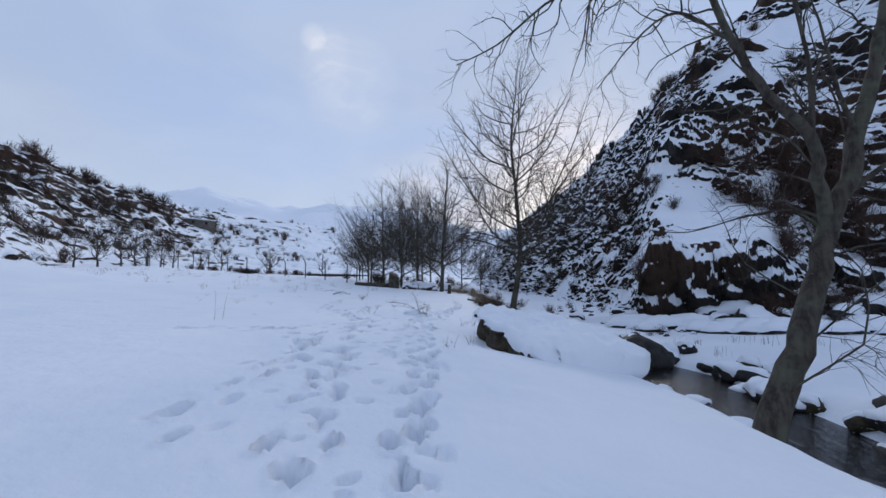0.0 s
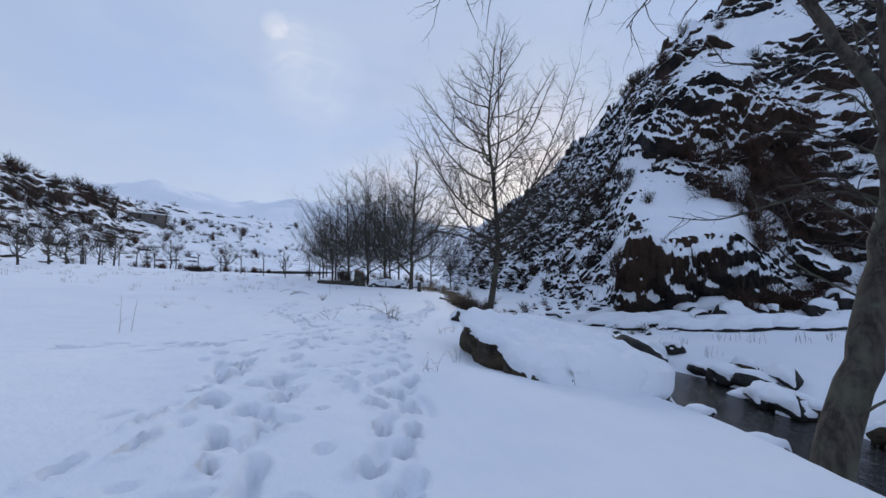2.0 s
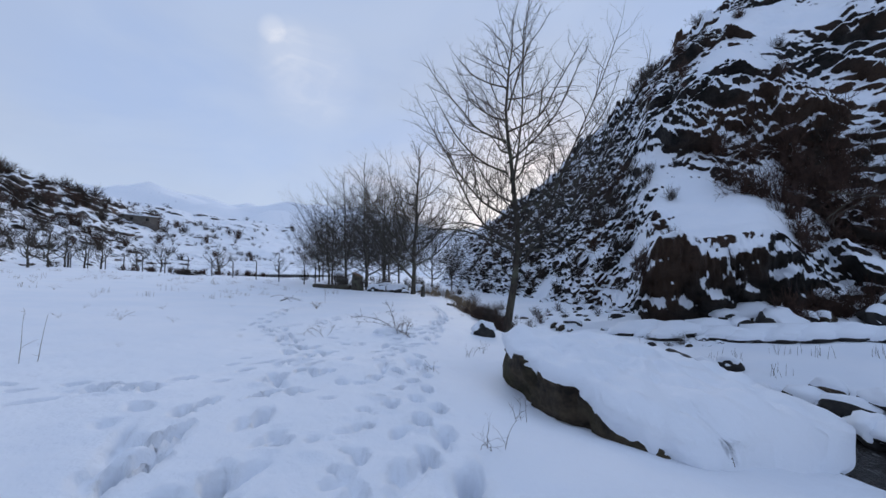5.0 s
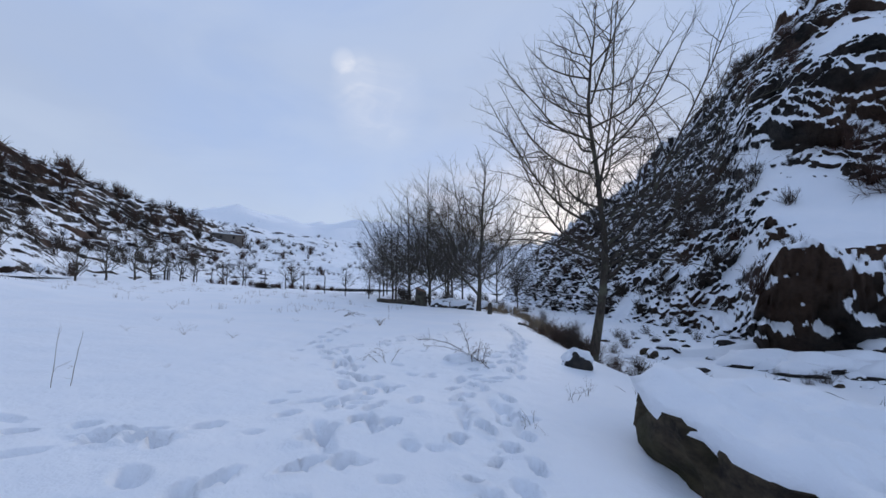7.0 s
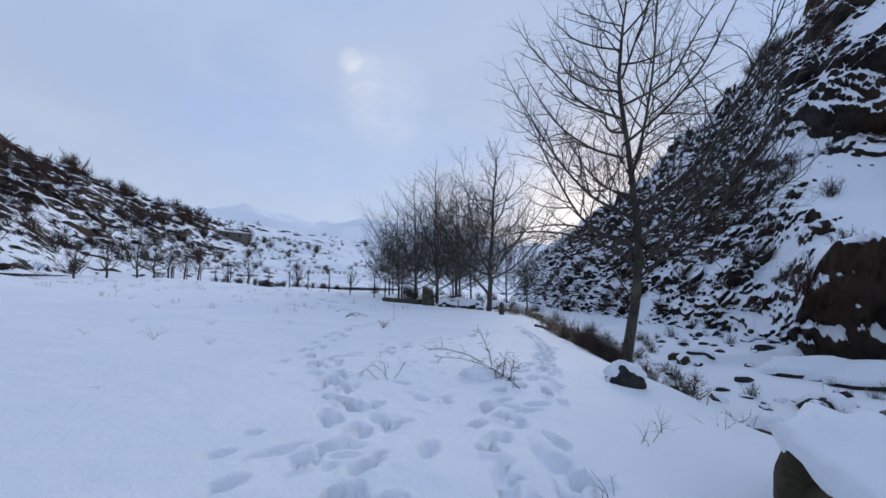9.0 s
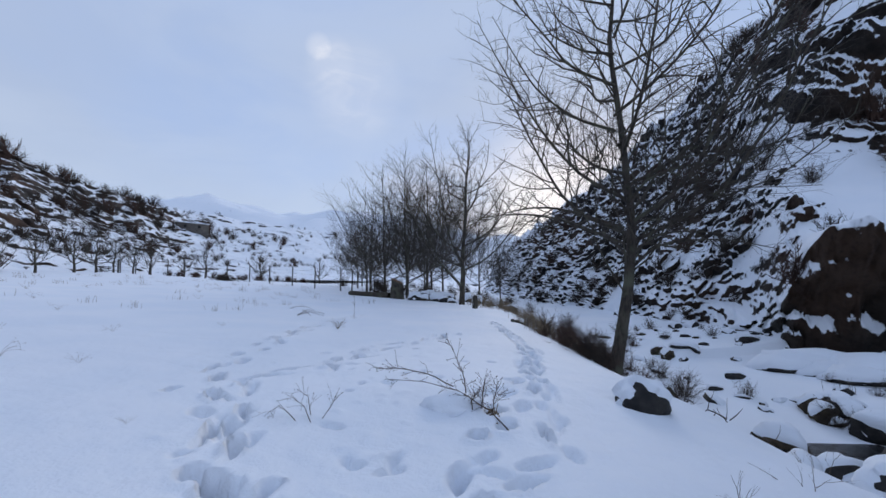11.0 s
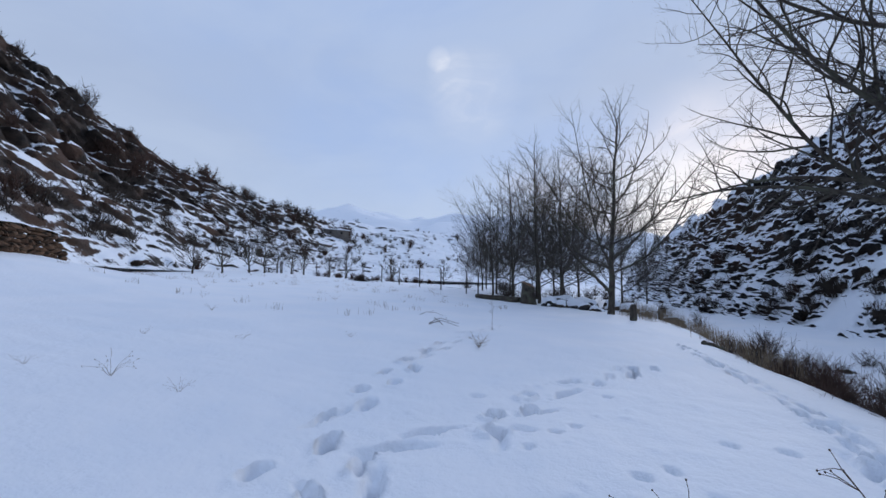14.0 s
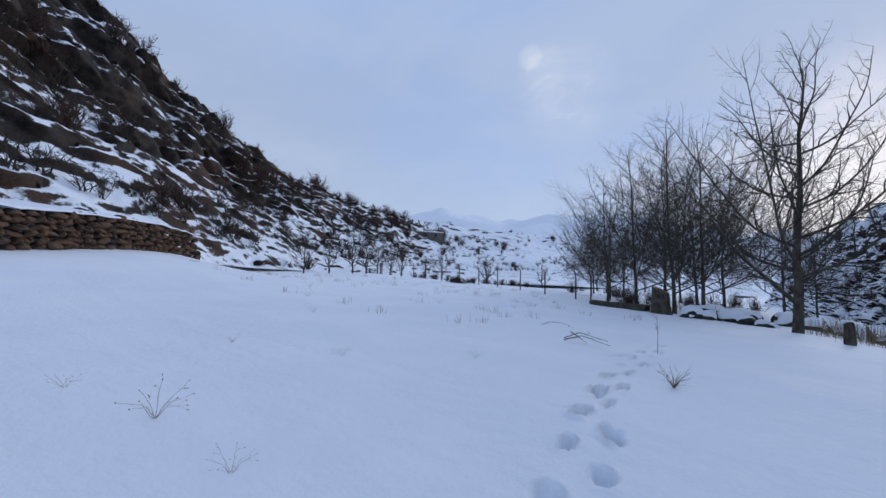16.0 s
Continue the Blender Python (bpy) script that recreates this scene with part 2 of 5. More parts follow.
def bare(x, y):
    """The height of the ground with no footprints."""
    z = -0.020 * soft(y - 14, 6) * smooth(160, 20, y) + 0.068 * soft(-x - 4, 4) * smooth(140, 60, y)
    z += 0.15 * soft(-x - 21, 4) * smooth(36, 22, y)
    z -= 0.16 * soft(x - 1.4, 1.6)
    z += 0.14 * math.exp(-((x - 3.6) ** 2 / 1.6 + (y - 9.6) ** 2 / 2.0))  # snow drifted against the boulder
    z -= 0.17 * math.exp(-((x - 2.9 + 0.35 * (y - 11.4)) ** 2 / 0.7 + (y - 11.4) ** 2 / 3.0))  # and blown out along its side
    z += 0.10 * bumps(x, y, 7.0) + 0.05 * bumps(x, y, 2.3, 4.0) + 0.020 * bumps(x, y, 0.6, 8.0) + (0.014 * bumps(x, y, 0.25, 3.0) if abs(x) < 12 and 2 < y < 26 else 0.0)
    if x > 1:
        e, s = line(EDGE, y), line(STREAM, y)
        e += 0.35 * bumps(0, y, 2.6, 9.0)
        deep = line([(-10, BED), (20, BED), (26, -2.45), (34, -2.2), (60, -1.9), (110, -1.2)], y)
        over = -1.9 if y > 30 else -2.25
        far = over + 0.10 * soft(x - s - 2.5, 1.5) + 0.18 * bumps(x, y, 3.5, 2.0)
        down = smooth(e - 0.2, s - 1.2, x)
        z = z + (deep - z) * down
        z = z + (far - z) * smooth(s + 1.0, s + 2.6 + 0.5 * bumps(x, y, 1.5, 5.0), x)
    return z


PRINTS = []


def add_trail(points, step, spread, depth, seed):
    """Footprints along a line of (x, y)."""
    r = random.Random(seed)
    k = 0
    for (ax, ay), (bx, by) in zip(points, points[1:]):
        d = math.hypot(bx - ax, by - ay)
        n = max(1, round(d / step))
        h = math.atan2(by - ay, bx - ax)
        for i in range(n):
            u = (i + r.uniform(-0.15, 0.15)) / n
            side = spread * (1 if k % 2 else -1) + r.uniform(-0.05, 0.05)
            k += 1
            if r.random() < 0.30:  # a foot dragged through the snow
                PRINTS.append((ax + (bx - ax) * u - math.sin(h) * side * 1.2 + r.gauss(0, 0.1), ay + (by - ay) * u + math.cos(h) * side * 1.2, h + r.uniform(-0.5, 0.5), r.uniform(0.26, 0.45), r.uniform(0.05, 0.08), depth * 0.35))
            PRINTS.append((ax + (bx - ax) * u - math.sin(h) * side, ay + (by - ay) * u + math.cos(h) * side,
                           h + r.uniform(-0.25, 0.25), r.uniform(0.11, 0.19), r.uniform(0.055, 0.085), depth * r.choice((0.5, 0.8, 1.2, 1.9))))


add_trail([(0.9, 4.0), (0.35, 6.4), (-0.2, 8.6), (-0.35, 10.4), (-0.8, 11.7), (-1.1, 13.4), (-2.0, 15.1), (-2.6, 16.1), (-3.6, 17.0), (-4.0, 18.8), (-4.2, 20.3), (-4.5, 22.0), (-4.6, 24.5), (-4.4, 30)], 0.58, 0.15, 0.17, 1)
add_trail([(1.5, 4.8), (1.45, 8.0), (0.85, 8.9), (0.75, 10.4), (0.65, 12.3), (0.4, 13.8), (0.5, 15.4), (1.3, 17.6), (1.9, 20.0), (2.0, 24.0), (1.6, 29.0)], 0.38, 0.12, 0.13, 2)
add_trail([(1.75, 4.2), (1.5, 7.5), (1.35, 10.0), (1.1, 11.5), (1.1, 13.5), (0.8, 14.9), (1.4, 15.6), (1.5, 17.3), (2.1, 22.0)], 0.42, 0.10, 0.12, 3)
add_trail([(-0.9, 5.2), (-1.0, 8.2), (-1.2, 9.9), (-1.9, 10.8), (-2.9, 11.4), (-4.0, 11.5), (-5.6, 11.2)], 0.52, 0.16, 0.15, 4)
add_trail([(-3.4, 11.0), (-2.0, 11.7), (-1.6, 12.3), (-1.0, 13.6), (-0.9, 15.0)], 0.5, 0.15, 0.14, 5)
add_trail([(0.6, 4.5), (0.0, 7.4), (-0.7, 8.8), (-1.3, 10.0), (-0.5, 12.2), (-0.3, 14.4)], 0.55, 0.2, 0.13, 6)
add_trail([(-1.1, 13.5), (-1.9, 15.2), (-2.7, 16.6), (-3.0, 18.0), (-2.2, 18.7), (-1.8, 20.2), (-1.3, 21.3), (-0.6, 22.1), (0.3, 24.0)], 0.5, 0.14, 0.17, 7)
_r = random.Random(8)
for _ in range(170):  # scuffs and thrown lumps along the track
    _y = _r.uniform(4, 22)
    PRINTS.append((0.9 - 0.10 * _y + _r.gauss(0, 0.9), _y, _r.uniform(0, 3), _r.uniform(0.05, 0.14), _r.uniform(0.04, 0.08), _r.choice((-0.03, 0.05, 0.04, -0.025))))
CELLS = {}
for p_ in PRINTS:
    for i_ in range(-1, 2):
        for j_ in range(-1, 2):
            CELLS.setdefault((math.floor(p_[0]) + i_, math.floor(p_[1]) + j_), []).append(p_)


def trodden(x, y):
    dz = 0.0
    for px, py, h, a, b, d in CELLS.get((math.floor(x), math.floor(y)), ()):
        dx, dy = x - px, y - py
        c, s = math.cos(h), math.sin(h)
        u, v = (dx * c + dy * s) / a, (-dx * s + dy * c) / b
        q = (u * u + v * v) * (1 + 0.45 * bumps(x, y, 0.11, 1.0) + 0.4 * bumps(x, y, 0.3, 6.0))
        if q < 6:
            dz = min(dz, -2.1 * d / (1 + q ** 5)) if d > 0 else max(dz, -d * math.exp(-q))
            if d > 0.05:
                dz += 0.20 * d * math.exp(-((math.sqrt(q) - 1.65) ** 2) / 0.10)
    return dz


def land(x, y):
    return bare(x, y) + trodden(x, y)


def spread_steps(dense_a, dense_b, step, far_a, far_b, grow=1.16):
    xs = list(np.arange(dense_a, dense_b, step))
    x, d = dense_b, step
    while x < far_b:
        xs.append(x)
        d *= grow
        x += d
    xs.append(far_b)
    x, d = dense_a, step
    while x > far_a:
        d *= grow
        x -= d
        xs.insert(0, max(x, far_a))
    return xs


def near_steps(a, b, fine_, c, coarse):
    """Fine steps from a to b, coarser ones to c, then growing ones out to the horizon on both sides."""
    left = [x for x in spread_steps(a, b, fine_, -2600, b + 1, 1.12) if x < a]
    right = [x for x in spread_steps(b, c, coarse, b - 1, 2600, 1.12) if x >= b]
    return left + list(np.arange(a, b - fine_ / 2, fine_)) + right


def sheet(name, xs, ys, f, mat, second=None, **tags):
    co = [(x, y, f(x, y)) for y in ys for x in xs]
    n = len(xs)
    faces = [(j * n + i, j * n + i + 1, (j + 1) * n + i + 1, (j + 1) * n + i) for j in range(len(ys) - 1) for i in range(n - 1)]
    ob = part(name, (co, faces), mat)
    if second:
        ob.data.materials.append(second[0])
        ob.data.polygons.foreach_set("material_index", [1 if second[1](co[q[0]][0], co[q[0]][1]) else 0 for q in faces])
    return tagged(ob, **tags)


def ground_height(x, y):
    if abs(x) > 90 or y > 190 or y < -60:
        z = bare(max(-90, min(90, x)), max(-60, min(190, y)))
        return z
    return land(x, y)


sheet("ground", near_steps(-4.6, 3.2, 0.042, 15.0, 0.125), near_steps(3.4, 21.5, 0.04, 44.0, 0.2), ground_height, SNOW, (BANK, lambda x, y: -12 < y < 110 and line(EDGE, y) + 0.3 < x < 60),
      label="snow-covered meadow with trodden footprints and bare stream banks", category="ground", kind="structure")


def water_sheet():
    ys = np.arange(-12, 24.5, 0.4)
    co, n = [], 9
    for y in ys:
        c = line(STREAM, y)
        co += [(c - 2.2 + 4.4 * i / (n - 1), y, line([(-10, -2.72), (22, -2.80), (24.5, -2.9)], y)) for i in range(n)]
    faces = [(j * n + i, j * n + i + 1, (j + 1) * n + i + 1, (j + 1) * n + i) for j in range(len(ys) - 1) for i in range(n - 1)]
    tagged(part("water", (co, faces), WATER), "dark shallow stream running between snowy banks", "stream", kind="structure")


water_sheet()

# ---------------------------------------------------------------- slopes: foot line to crest line


def slope(name, feet, crests, s_steps, u_steps, shape, mat, rough, **tags):
    """A hillside skinned between a foot line and a crest line, broken by ledges that jut out over their own feet."""
    def along(table, s):
        i = min(int(s), len(table) - 2)
        k = s - i
        p = [Vector(table[max(0, min(len(table) - 1, i + o))]) for o in (-1, 0, 1, 2)]
        return 0.5 * (2 * p[1] + (p[2] - p[0]) * k + (2 * p[0] - 5 * p[1] + 4 * p[2] - p[3]) * k * k + (3 * p[1] - p[0] - 3 * p[2] + p[3]) * k ** 3)
    co = []
    for s in s_steps:
        f, c = along(feet, s), along(crests, s)
        run = Vector((c.x - f.x, c.y - f.y, 0))
        for u in u_steps:
            p = f + run * u
            p.z = f.z + (c.z - f.z) * shape(s, u)
            co.append(rough(p, run.normalized(), s, u))
    n = len(u_steps)
    faces = [(j * n + i, j * n + i + 1, (j + 1) * n + i + 1, (j + 1) * n + i) for j in range(len(s_steps) - 1) for i in range(n - 1)]
    return tagged(part(name, (co, faces), mat), **tags)


def cell(p, across, tall, seed):
    """One layer of rock blocks: how far into a block a point lies, and a random number of that block."""
    near, spots = noise.voronoi(Vector((p.x / across + seed, p.y / across, (p.z + 0.16 * p.x - 0.10 * p.y) / tall)))
    return smooth(0.0, 0.30, near[1] - near[0]), noise.cell(spots[0] * 7.31 + Vector((seed, 1.7, 0.3)))


SNOWFIELDS = [(19.5, 29.6, 4.6, 2.8), (22.5, 30.2, 5.4, 3.4), (21.0, 33.0, 7.0, 2.8), (23.0, 38.0, 8.6, 3.2), (26.0, 38.5, 11.6, 2.2), (31.5, 40.5, 19.5, 4.2), (37.0, 41.0, 25.0, 4.6), (34.0, 45.0, 27.5, 3.0), (17.5, 34.5, 2.6, 1.7), (26.5, 30.5, 8.5, 2.2), (14.0, 47.0, -0.3, 2.0)]


def cliff_rough(p, inward, s, u):
    amount = smooth(0.0, 0.02, u)
    crest = 0.7 + 0.3 * smooth(1.06, 0.92, u)
    v = Vector((p.x, p.y, p.z))
    warp = Vector((noise.noise(v * 0.45), noise.noise(v * 0.45 + Vector((9, 2, 4))), noise.noise(v * 0.40 + Vector((3, 7, 1))))) * 0.9
    w = v + warp
    calm = 1.0
    for x, y, z, r in SNOWFIELDS:
        d = ((w.x - x) ** 2 + (w.y - y) ** 2 + (w.z - z) ** 2) / (r * r)
        calm *= 1 - 0.90 * smooth(1.5, 0.5, d)
    rubble = smooth(5.0, 5.5, s)
    in1, id1 = cell(w, 3.4, 2.3, 0.0)
    in2, id2 = cell(w, 1.3, 0.85, 11.0)
    in3, id3 = cell(w, 0.55, 0.38, 23.0)
    out = 1.9 * (1 - 0.35 * rubble) * in1 * (id1 * id1) + (0.62 + 0.30 * rubble) * in2 * (0.2 + 0.8 * id2) + 0.26 * in3 * id3
    out += 0.22 * noise.noise(v * 1.5) + 0.10 * noise.noise(v * 4.0)
    out *= calm
    out += noise.noise(v * 0.085) * 1.6 + noise.noise(v * 0.22 + Vector((5, 1, 2))) * 0.7
    wall = smooth(5.12, 4.95, s) * smooth(3.6, 4.1, s)
    out += wall * (1.0 * smooth(0.012, 0.045, u) * smooth(0.10, 0.055, u))
    out += wall * smooth(0.06, 0.03, u) * (0.8 * noise.noise(v * 0.8) + 0.5 * abs(noise.noise(v * 1.9)) + 0.2 * noise.noise(v * 4.5))
    high = smooth(4.85, 4.6, s) * smooth(2.8, 3.3, s)
    out += high * 1.3 * smooth(0.37, 0.45, u) * smooth(0.56, 0.47, u)
    q = p - inward * out * amount * crest
    ridge = smooth(0.86, 1.0, u)
    q.z += ridge * (1.3 * in1 * (id1 - 0.55) + 0.8 * in2 * (id2 - 0.5) + 0.9 * noise.noise(Vector((s * 6.0, 3.0, 1.0))))
    q.z += (0.22 * out * calm * crest + 0.10 * noise.noise(v * 1.1)) * amount
    return q


CLIFF_FEET = [(48, -14, -2.6), (41, 8, -2.6), (33, 20, -2.6), (26, 25, -2.6), (20.5, 27, -2.5), (15.5, 28.8, -2.4), (14, 38, -2.4), (12, 55, -2.2), (9, 75, -2.2), (5, 105, -2)]
CLIFF_TOPS = [(80, 0, 44), (66, 24, 43), (53, 36, 41), (43, 43, 37), (35.5, 47.5, 32), (29.5, 52, 26.4), (24, 60, 19.4), (18.5, 67, 14.0), (13.5, 86, 10.2), (12, 130, 9)]
FACE = [(0, 0), (0.04, 0.18), (0.12, 0.215), (0.22, 0.285), (0.36, 0.40), (0.44, 0.56), (0.68, 0.745), (1.0, 1.0)]


def cliff_shape(s, u):
    if u > 1:
        return 1 + 0.25 * (u - 1)
    k = smooth(5.35, 4.95, s) * smooth(3.0, 4.0, s)
    for (a, x), (b, y) in zip(FACE, FACE[1:]):
        if u <= b:
            stepped = x + (y - x) * (u - a) / (b - a)
            break
    return k * stepped + (1 - k) * (0.80 * u + 0.20 * u * u)


slope("cliff", CLIFF_FEET, CLIFF_TOPS, np.concatenate([np.arange(0, 3, 0.03), np.arange(3, 6.6, 0.0085), np.arange(6.6, 9.001, 0.02)]),
      np.concatenate([np.arange(0, 0.06, 0.0022), np.arange(0.06, 1.06, 0.0036), np.arange(1.06, 1.7, 0.05)]), cliff_shape, CLIFF, cliff_rough,
      label="steep layered dark rock face with snow on its ledges", category="cliff", kind="structure")


def bed_cell(p, across, tall, seed):
    """Blocks in level beds."""
    near, spots = noise.voronoi(Vector((p.x / across + seed, p.y / across, p.z / tall)))
    return smooth(0.0, 0.30, near[1] - near[0]), noise.cell(spots[0] * 5.17 + Vector((seed, 0.7, 2.3)))


def hill_rough(p, inward, s, u):
    v = Vector((p.x, p.y, p.z))
    amount = smooth(0.0, 0.05, u)
    w = v + Vector((noise.noise(v * 0.16), noise.noise(v * 0.16 + Vector((4, 9, 1))), 0.6 * noise.noise(v * 0.2 + Vector((8, 3, 5))))) * 2.2
    crag = smooth(0.34, 0.50, u) * smooth(4.6, 3.0, s)
    in1, id1 = bed_cell(w, 15.0, 8.0, 2.0)
    in2, id2 = bed_cell(w, 6.0, 2.0, 7.0)
    in3, id3 = bed_cell(w, 2.4, 0.9, 15.0)
    out = crag * (4.5 * in1 * (0.15 + 0.85 * id1) + 1.2 * noise.noise(v * 0.5) + 0.8 * abs(noise.noise(v * 0.9))) + (1.0 + 1.6 * crag) * in2 * id2 * id2 * 1.4 + 0.5 * in3 * id3
    q = p - inward * out * amount
    q.z += (0.10 * out + 1.4 * noise.noise(v * 0.05) + 0.7 * noise.noise(v * 0.14) + 0.3 * noise.noise(v * 0.45)) * amount
    return q


HILL_FEET = [(-24, -25, 1.8), (-27, 8, 3.0), (-32, 21, 3.6), (-40, 34, 2.6), (-55, 58, 2.6), (-63, 85, 2.2), (-58, 118, 1.6), (-22, 150, 0), (22, 165, -1.5), (90, 170, -1.5)]
HILL_TOPS = [(-84, -30, 58), (-90, 10, 60), (-93, 34, 49), (-101, 62, 37.5), (-104, 98, 29), (-108, 132, 27.5), (-118, 185, 31), (-70, 270, 31), (10, 310, 30), (140, 320, 34)]
slope("hillside", HILL_FEET, HILL_TOPS, np.concatenate([np.arange(0, 7, 0.022), np.arange(7, 9.001, 0.03)]), np.concatenate([np.arange(0, 1.02, 0.0075), np.arange(1.02, 2.0, 0.08)]),
      lambda s, u: (u * (1 - 0.25 - 0.25 * smooth(2.5, 4.0, s)) + u * u * (0.25 + 0.25 * smooth(2.5, 4.0, s))) if u < 1 else 1 + 0.12 * (u - 1), HILL, hill_rough,
      label="brown scrubby hillside with snow lying in patches", category="hillside", kind="structure")


def mountain_height(x, y):
    d = math.hypot(x, y)
    a = math.degrees(math.atan2(x, y))
    top = line([(-80, 120), (-48, 170), (-34, 196), (-26, 188), (-18, 182), (-8, 165), (2, 130), (14, 100), (40, 150), (80, 180)], a)
    v = Vector((x / 260, y / 260, 2.0))
    return top * smooth(420, 1150, d) * (1 + 0.22 * noise.noise(v)) + 26 * noise.noise(v * 3) * smooth(420, 700, d) + 9 * noise.noise(v * 9) * smooth(420, 700, d) - 6


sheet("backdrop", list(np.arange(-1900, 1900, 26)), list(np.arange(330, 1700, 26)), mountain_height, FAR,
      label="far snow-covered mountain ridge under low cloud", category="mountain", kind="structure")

# ---------------------------------------------------------------- trees and bushes


class Wood:
    """Collects tapered tubes and makes one mesh of them."""

    def __init__(self):
        self.v, self.f = [], []

    def tube(self, pts, radii, sides):
        base, n = len(self.v), len(pts)
        side = None
        for i, (p, r) in enumerate(zip(pts, radii)):
            d = (pts[min(i + 1, n - 1)] - pts[max(i - 1, 0)])
            d = d.normalized() if d.length > 1e-6 else Vector((0, 0, 1))
            if side is None or abs(side.dot(d)) > 0.97:
                side = d.cross(Vector((0.31, 0.87, 0.12)))
            side = (side - d * side.dot(d)).normalized()
            up = d.cross(side)
            for k in range(sides):
                a = 2 * math.pi * k / sides
                self.v.append(p + (side * math.cos(a) + up * math.sin(a)) * r)
        for i in range(n - 1):
            for k in range(sides):
                a, b = base + i * sides + k, base + i * sides + (k + 1) % sides
                self.f.append((a, b, b + sides, a + sides))
        self.f.append(tuple(base + (n - 1) * sides + k for k in range(sides)))

    def data(self):
        return ([tuple(p) for p in self.v], self.f)


def wander(r, start, way, length, steps, bend, lift):
    """A crooked line that starts one way and slowly turns up (lift > 0) or droops."""
    pts, d, p = [start.copy()], way.normalized(), start.copy()
    for _ in range(steps):
        d = (d + Vector((r.gauss(0, bend), r.gauss(0, bend), r.gauss(0, bend) + lift))).normalized()
        p = p + d * (length / steps)
        pts.append(p.copy())
    return pts


def sprout(r, pts, radii, wood, level, cfg):
    """Side shoots along a limb, each with its own smaller shoots."""
    total = sum((b - a).length for a, b in zip(pts, pts[1:]))
    count = max(2, int(total * cfg["density"][level]))
    for c in range(count):
        u = cfg["from"][level] + (1 - cfg["from"][level]) * (c + r.random()) / count
        x = min(u, 0.999) * (len(pts) - 1)
        i = int(x)
        k = x - i
        p = pts[i].lerp(pts[i + 1], k)
        rad = radii[i] + (radii[i + 1] - radii[i]) * k
        d = (pts[i + 1] - pts[i]).normalized()
        turn = d.cross(Vector((r.gauss(0, 1), r.gauss(0, 1), r.gauss(0, 1)))).normalized()
        ang = radians(r.uniform(*cfg["angle"][level]))
        way = d * math.cos(ang) + turn * math.sin(ang)
        way.z += cfg["rise"][level]
        length = total * cfg["ratio"][level] * (1.12 - 0.75 * u) * r.uniform(0.65, 1.25)
        length = max(length, cfg["least"][level])
        steps = cfg["steps"][level]
        q = wander(r, p, way, length, steps, cfg["bend"], cfg["lift"][level])
        r0 = min(rad * 0.72, cfg["radius"][level])
        rr = [r0 * (1 - 0.78 * j / steps) for j in range(steps + 1)]
        wood[min(level, 2)].tube(q, rr, (5, 3, 3)[min(level, 2)])
        if level < cfg["levels"] - 1:
            sprout(r, q, rr, wood, level + 1, cfg)


TREE = dict(density=[2.6, 3.6, 5.0], **{"from": [0.15, 0.15, 0.10]}, angle=[(32, 68), (32, 70), (30, 66)], rise=[0.12, 0.10, 0.08], ratio=[0.36, 0.46, 0.46],
            least=[0.8, 0.35, 0.20], steps=[7, 5, 3], bend=0.16, lift=[0.05, 0.04, 0.04], radius=[0.030, 0.012, 0.0065], levels=3)


def tree(name, seed, at, limbs, cfg, label, group=""):
    """limbs: (points, radius at the start, radius at the end, share of shoots); the first is the trunk."""
    r = random.Random(seed)
    root = empty(name, pose(*at), label, "tree", group)
    stems, boughs, twigs = Wood(), Wood(), Wood()
    first = True
    for points, a, b, sides, shoots in limbs:
        pts = [Vector(p) for p in points]
        fine, n = [], len(pts)
        for i in range(n - 1):
            p0, p1, p2, p3 = (pts[max(0, min(n - 1, i + o))] for o in (-1, 0, 1, 2))
            for k in (0, 0.25, 0.5, 0.75):
                q = 0.5 * (2 * p1 + (p2 - p0) * k + (2 * p0 - 5 * p1 + 4 * p2 - p3) * k * k + (3 * p1 - p0 - 3 * p2 + p3) * k ** 3)
                fine.append(q + Vector((r.gauss(0, 0.25), r.gauss(0, 0.25), 0)) * (b + 0.3 * (a - b)) * (0 if first and i == 0 else 1))
        fine.append(pts[-1])
        m = len(fine) - 1
        rad = [b + (a - b) * (1 - j / m) ** 1.1 + (0.35 * a * math.exp(-j * 1.3) if first else 0) for j in range(m + 1)]
        if first:
            w = Wood()
            w.tube(fine, rad, 12)
            part("trunk", w.data(), BARK, root)
        else:
            w = Wood()
            w.tube(fine, rad, sides)
            part("limb", w.data(), BARK, root)
        if shoots:
            c = dict(cfg)
            c["density"] = [cfg["density"][0] * shoots, *cfg["density"][1:]]
            sprout(r, fine, rad, (boughs, twigs, twigs), 0, c)
        first = False
    if boughs.v:
        tagged(part("bough", boughs.data(), BARK, root), kind="stuff")
    if twigs.v:
        tagged(part("crown", twigs.data(), TWIG, root), kind="stuff")
    return root


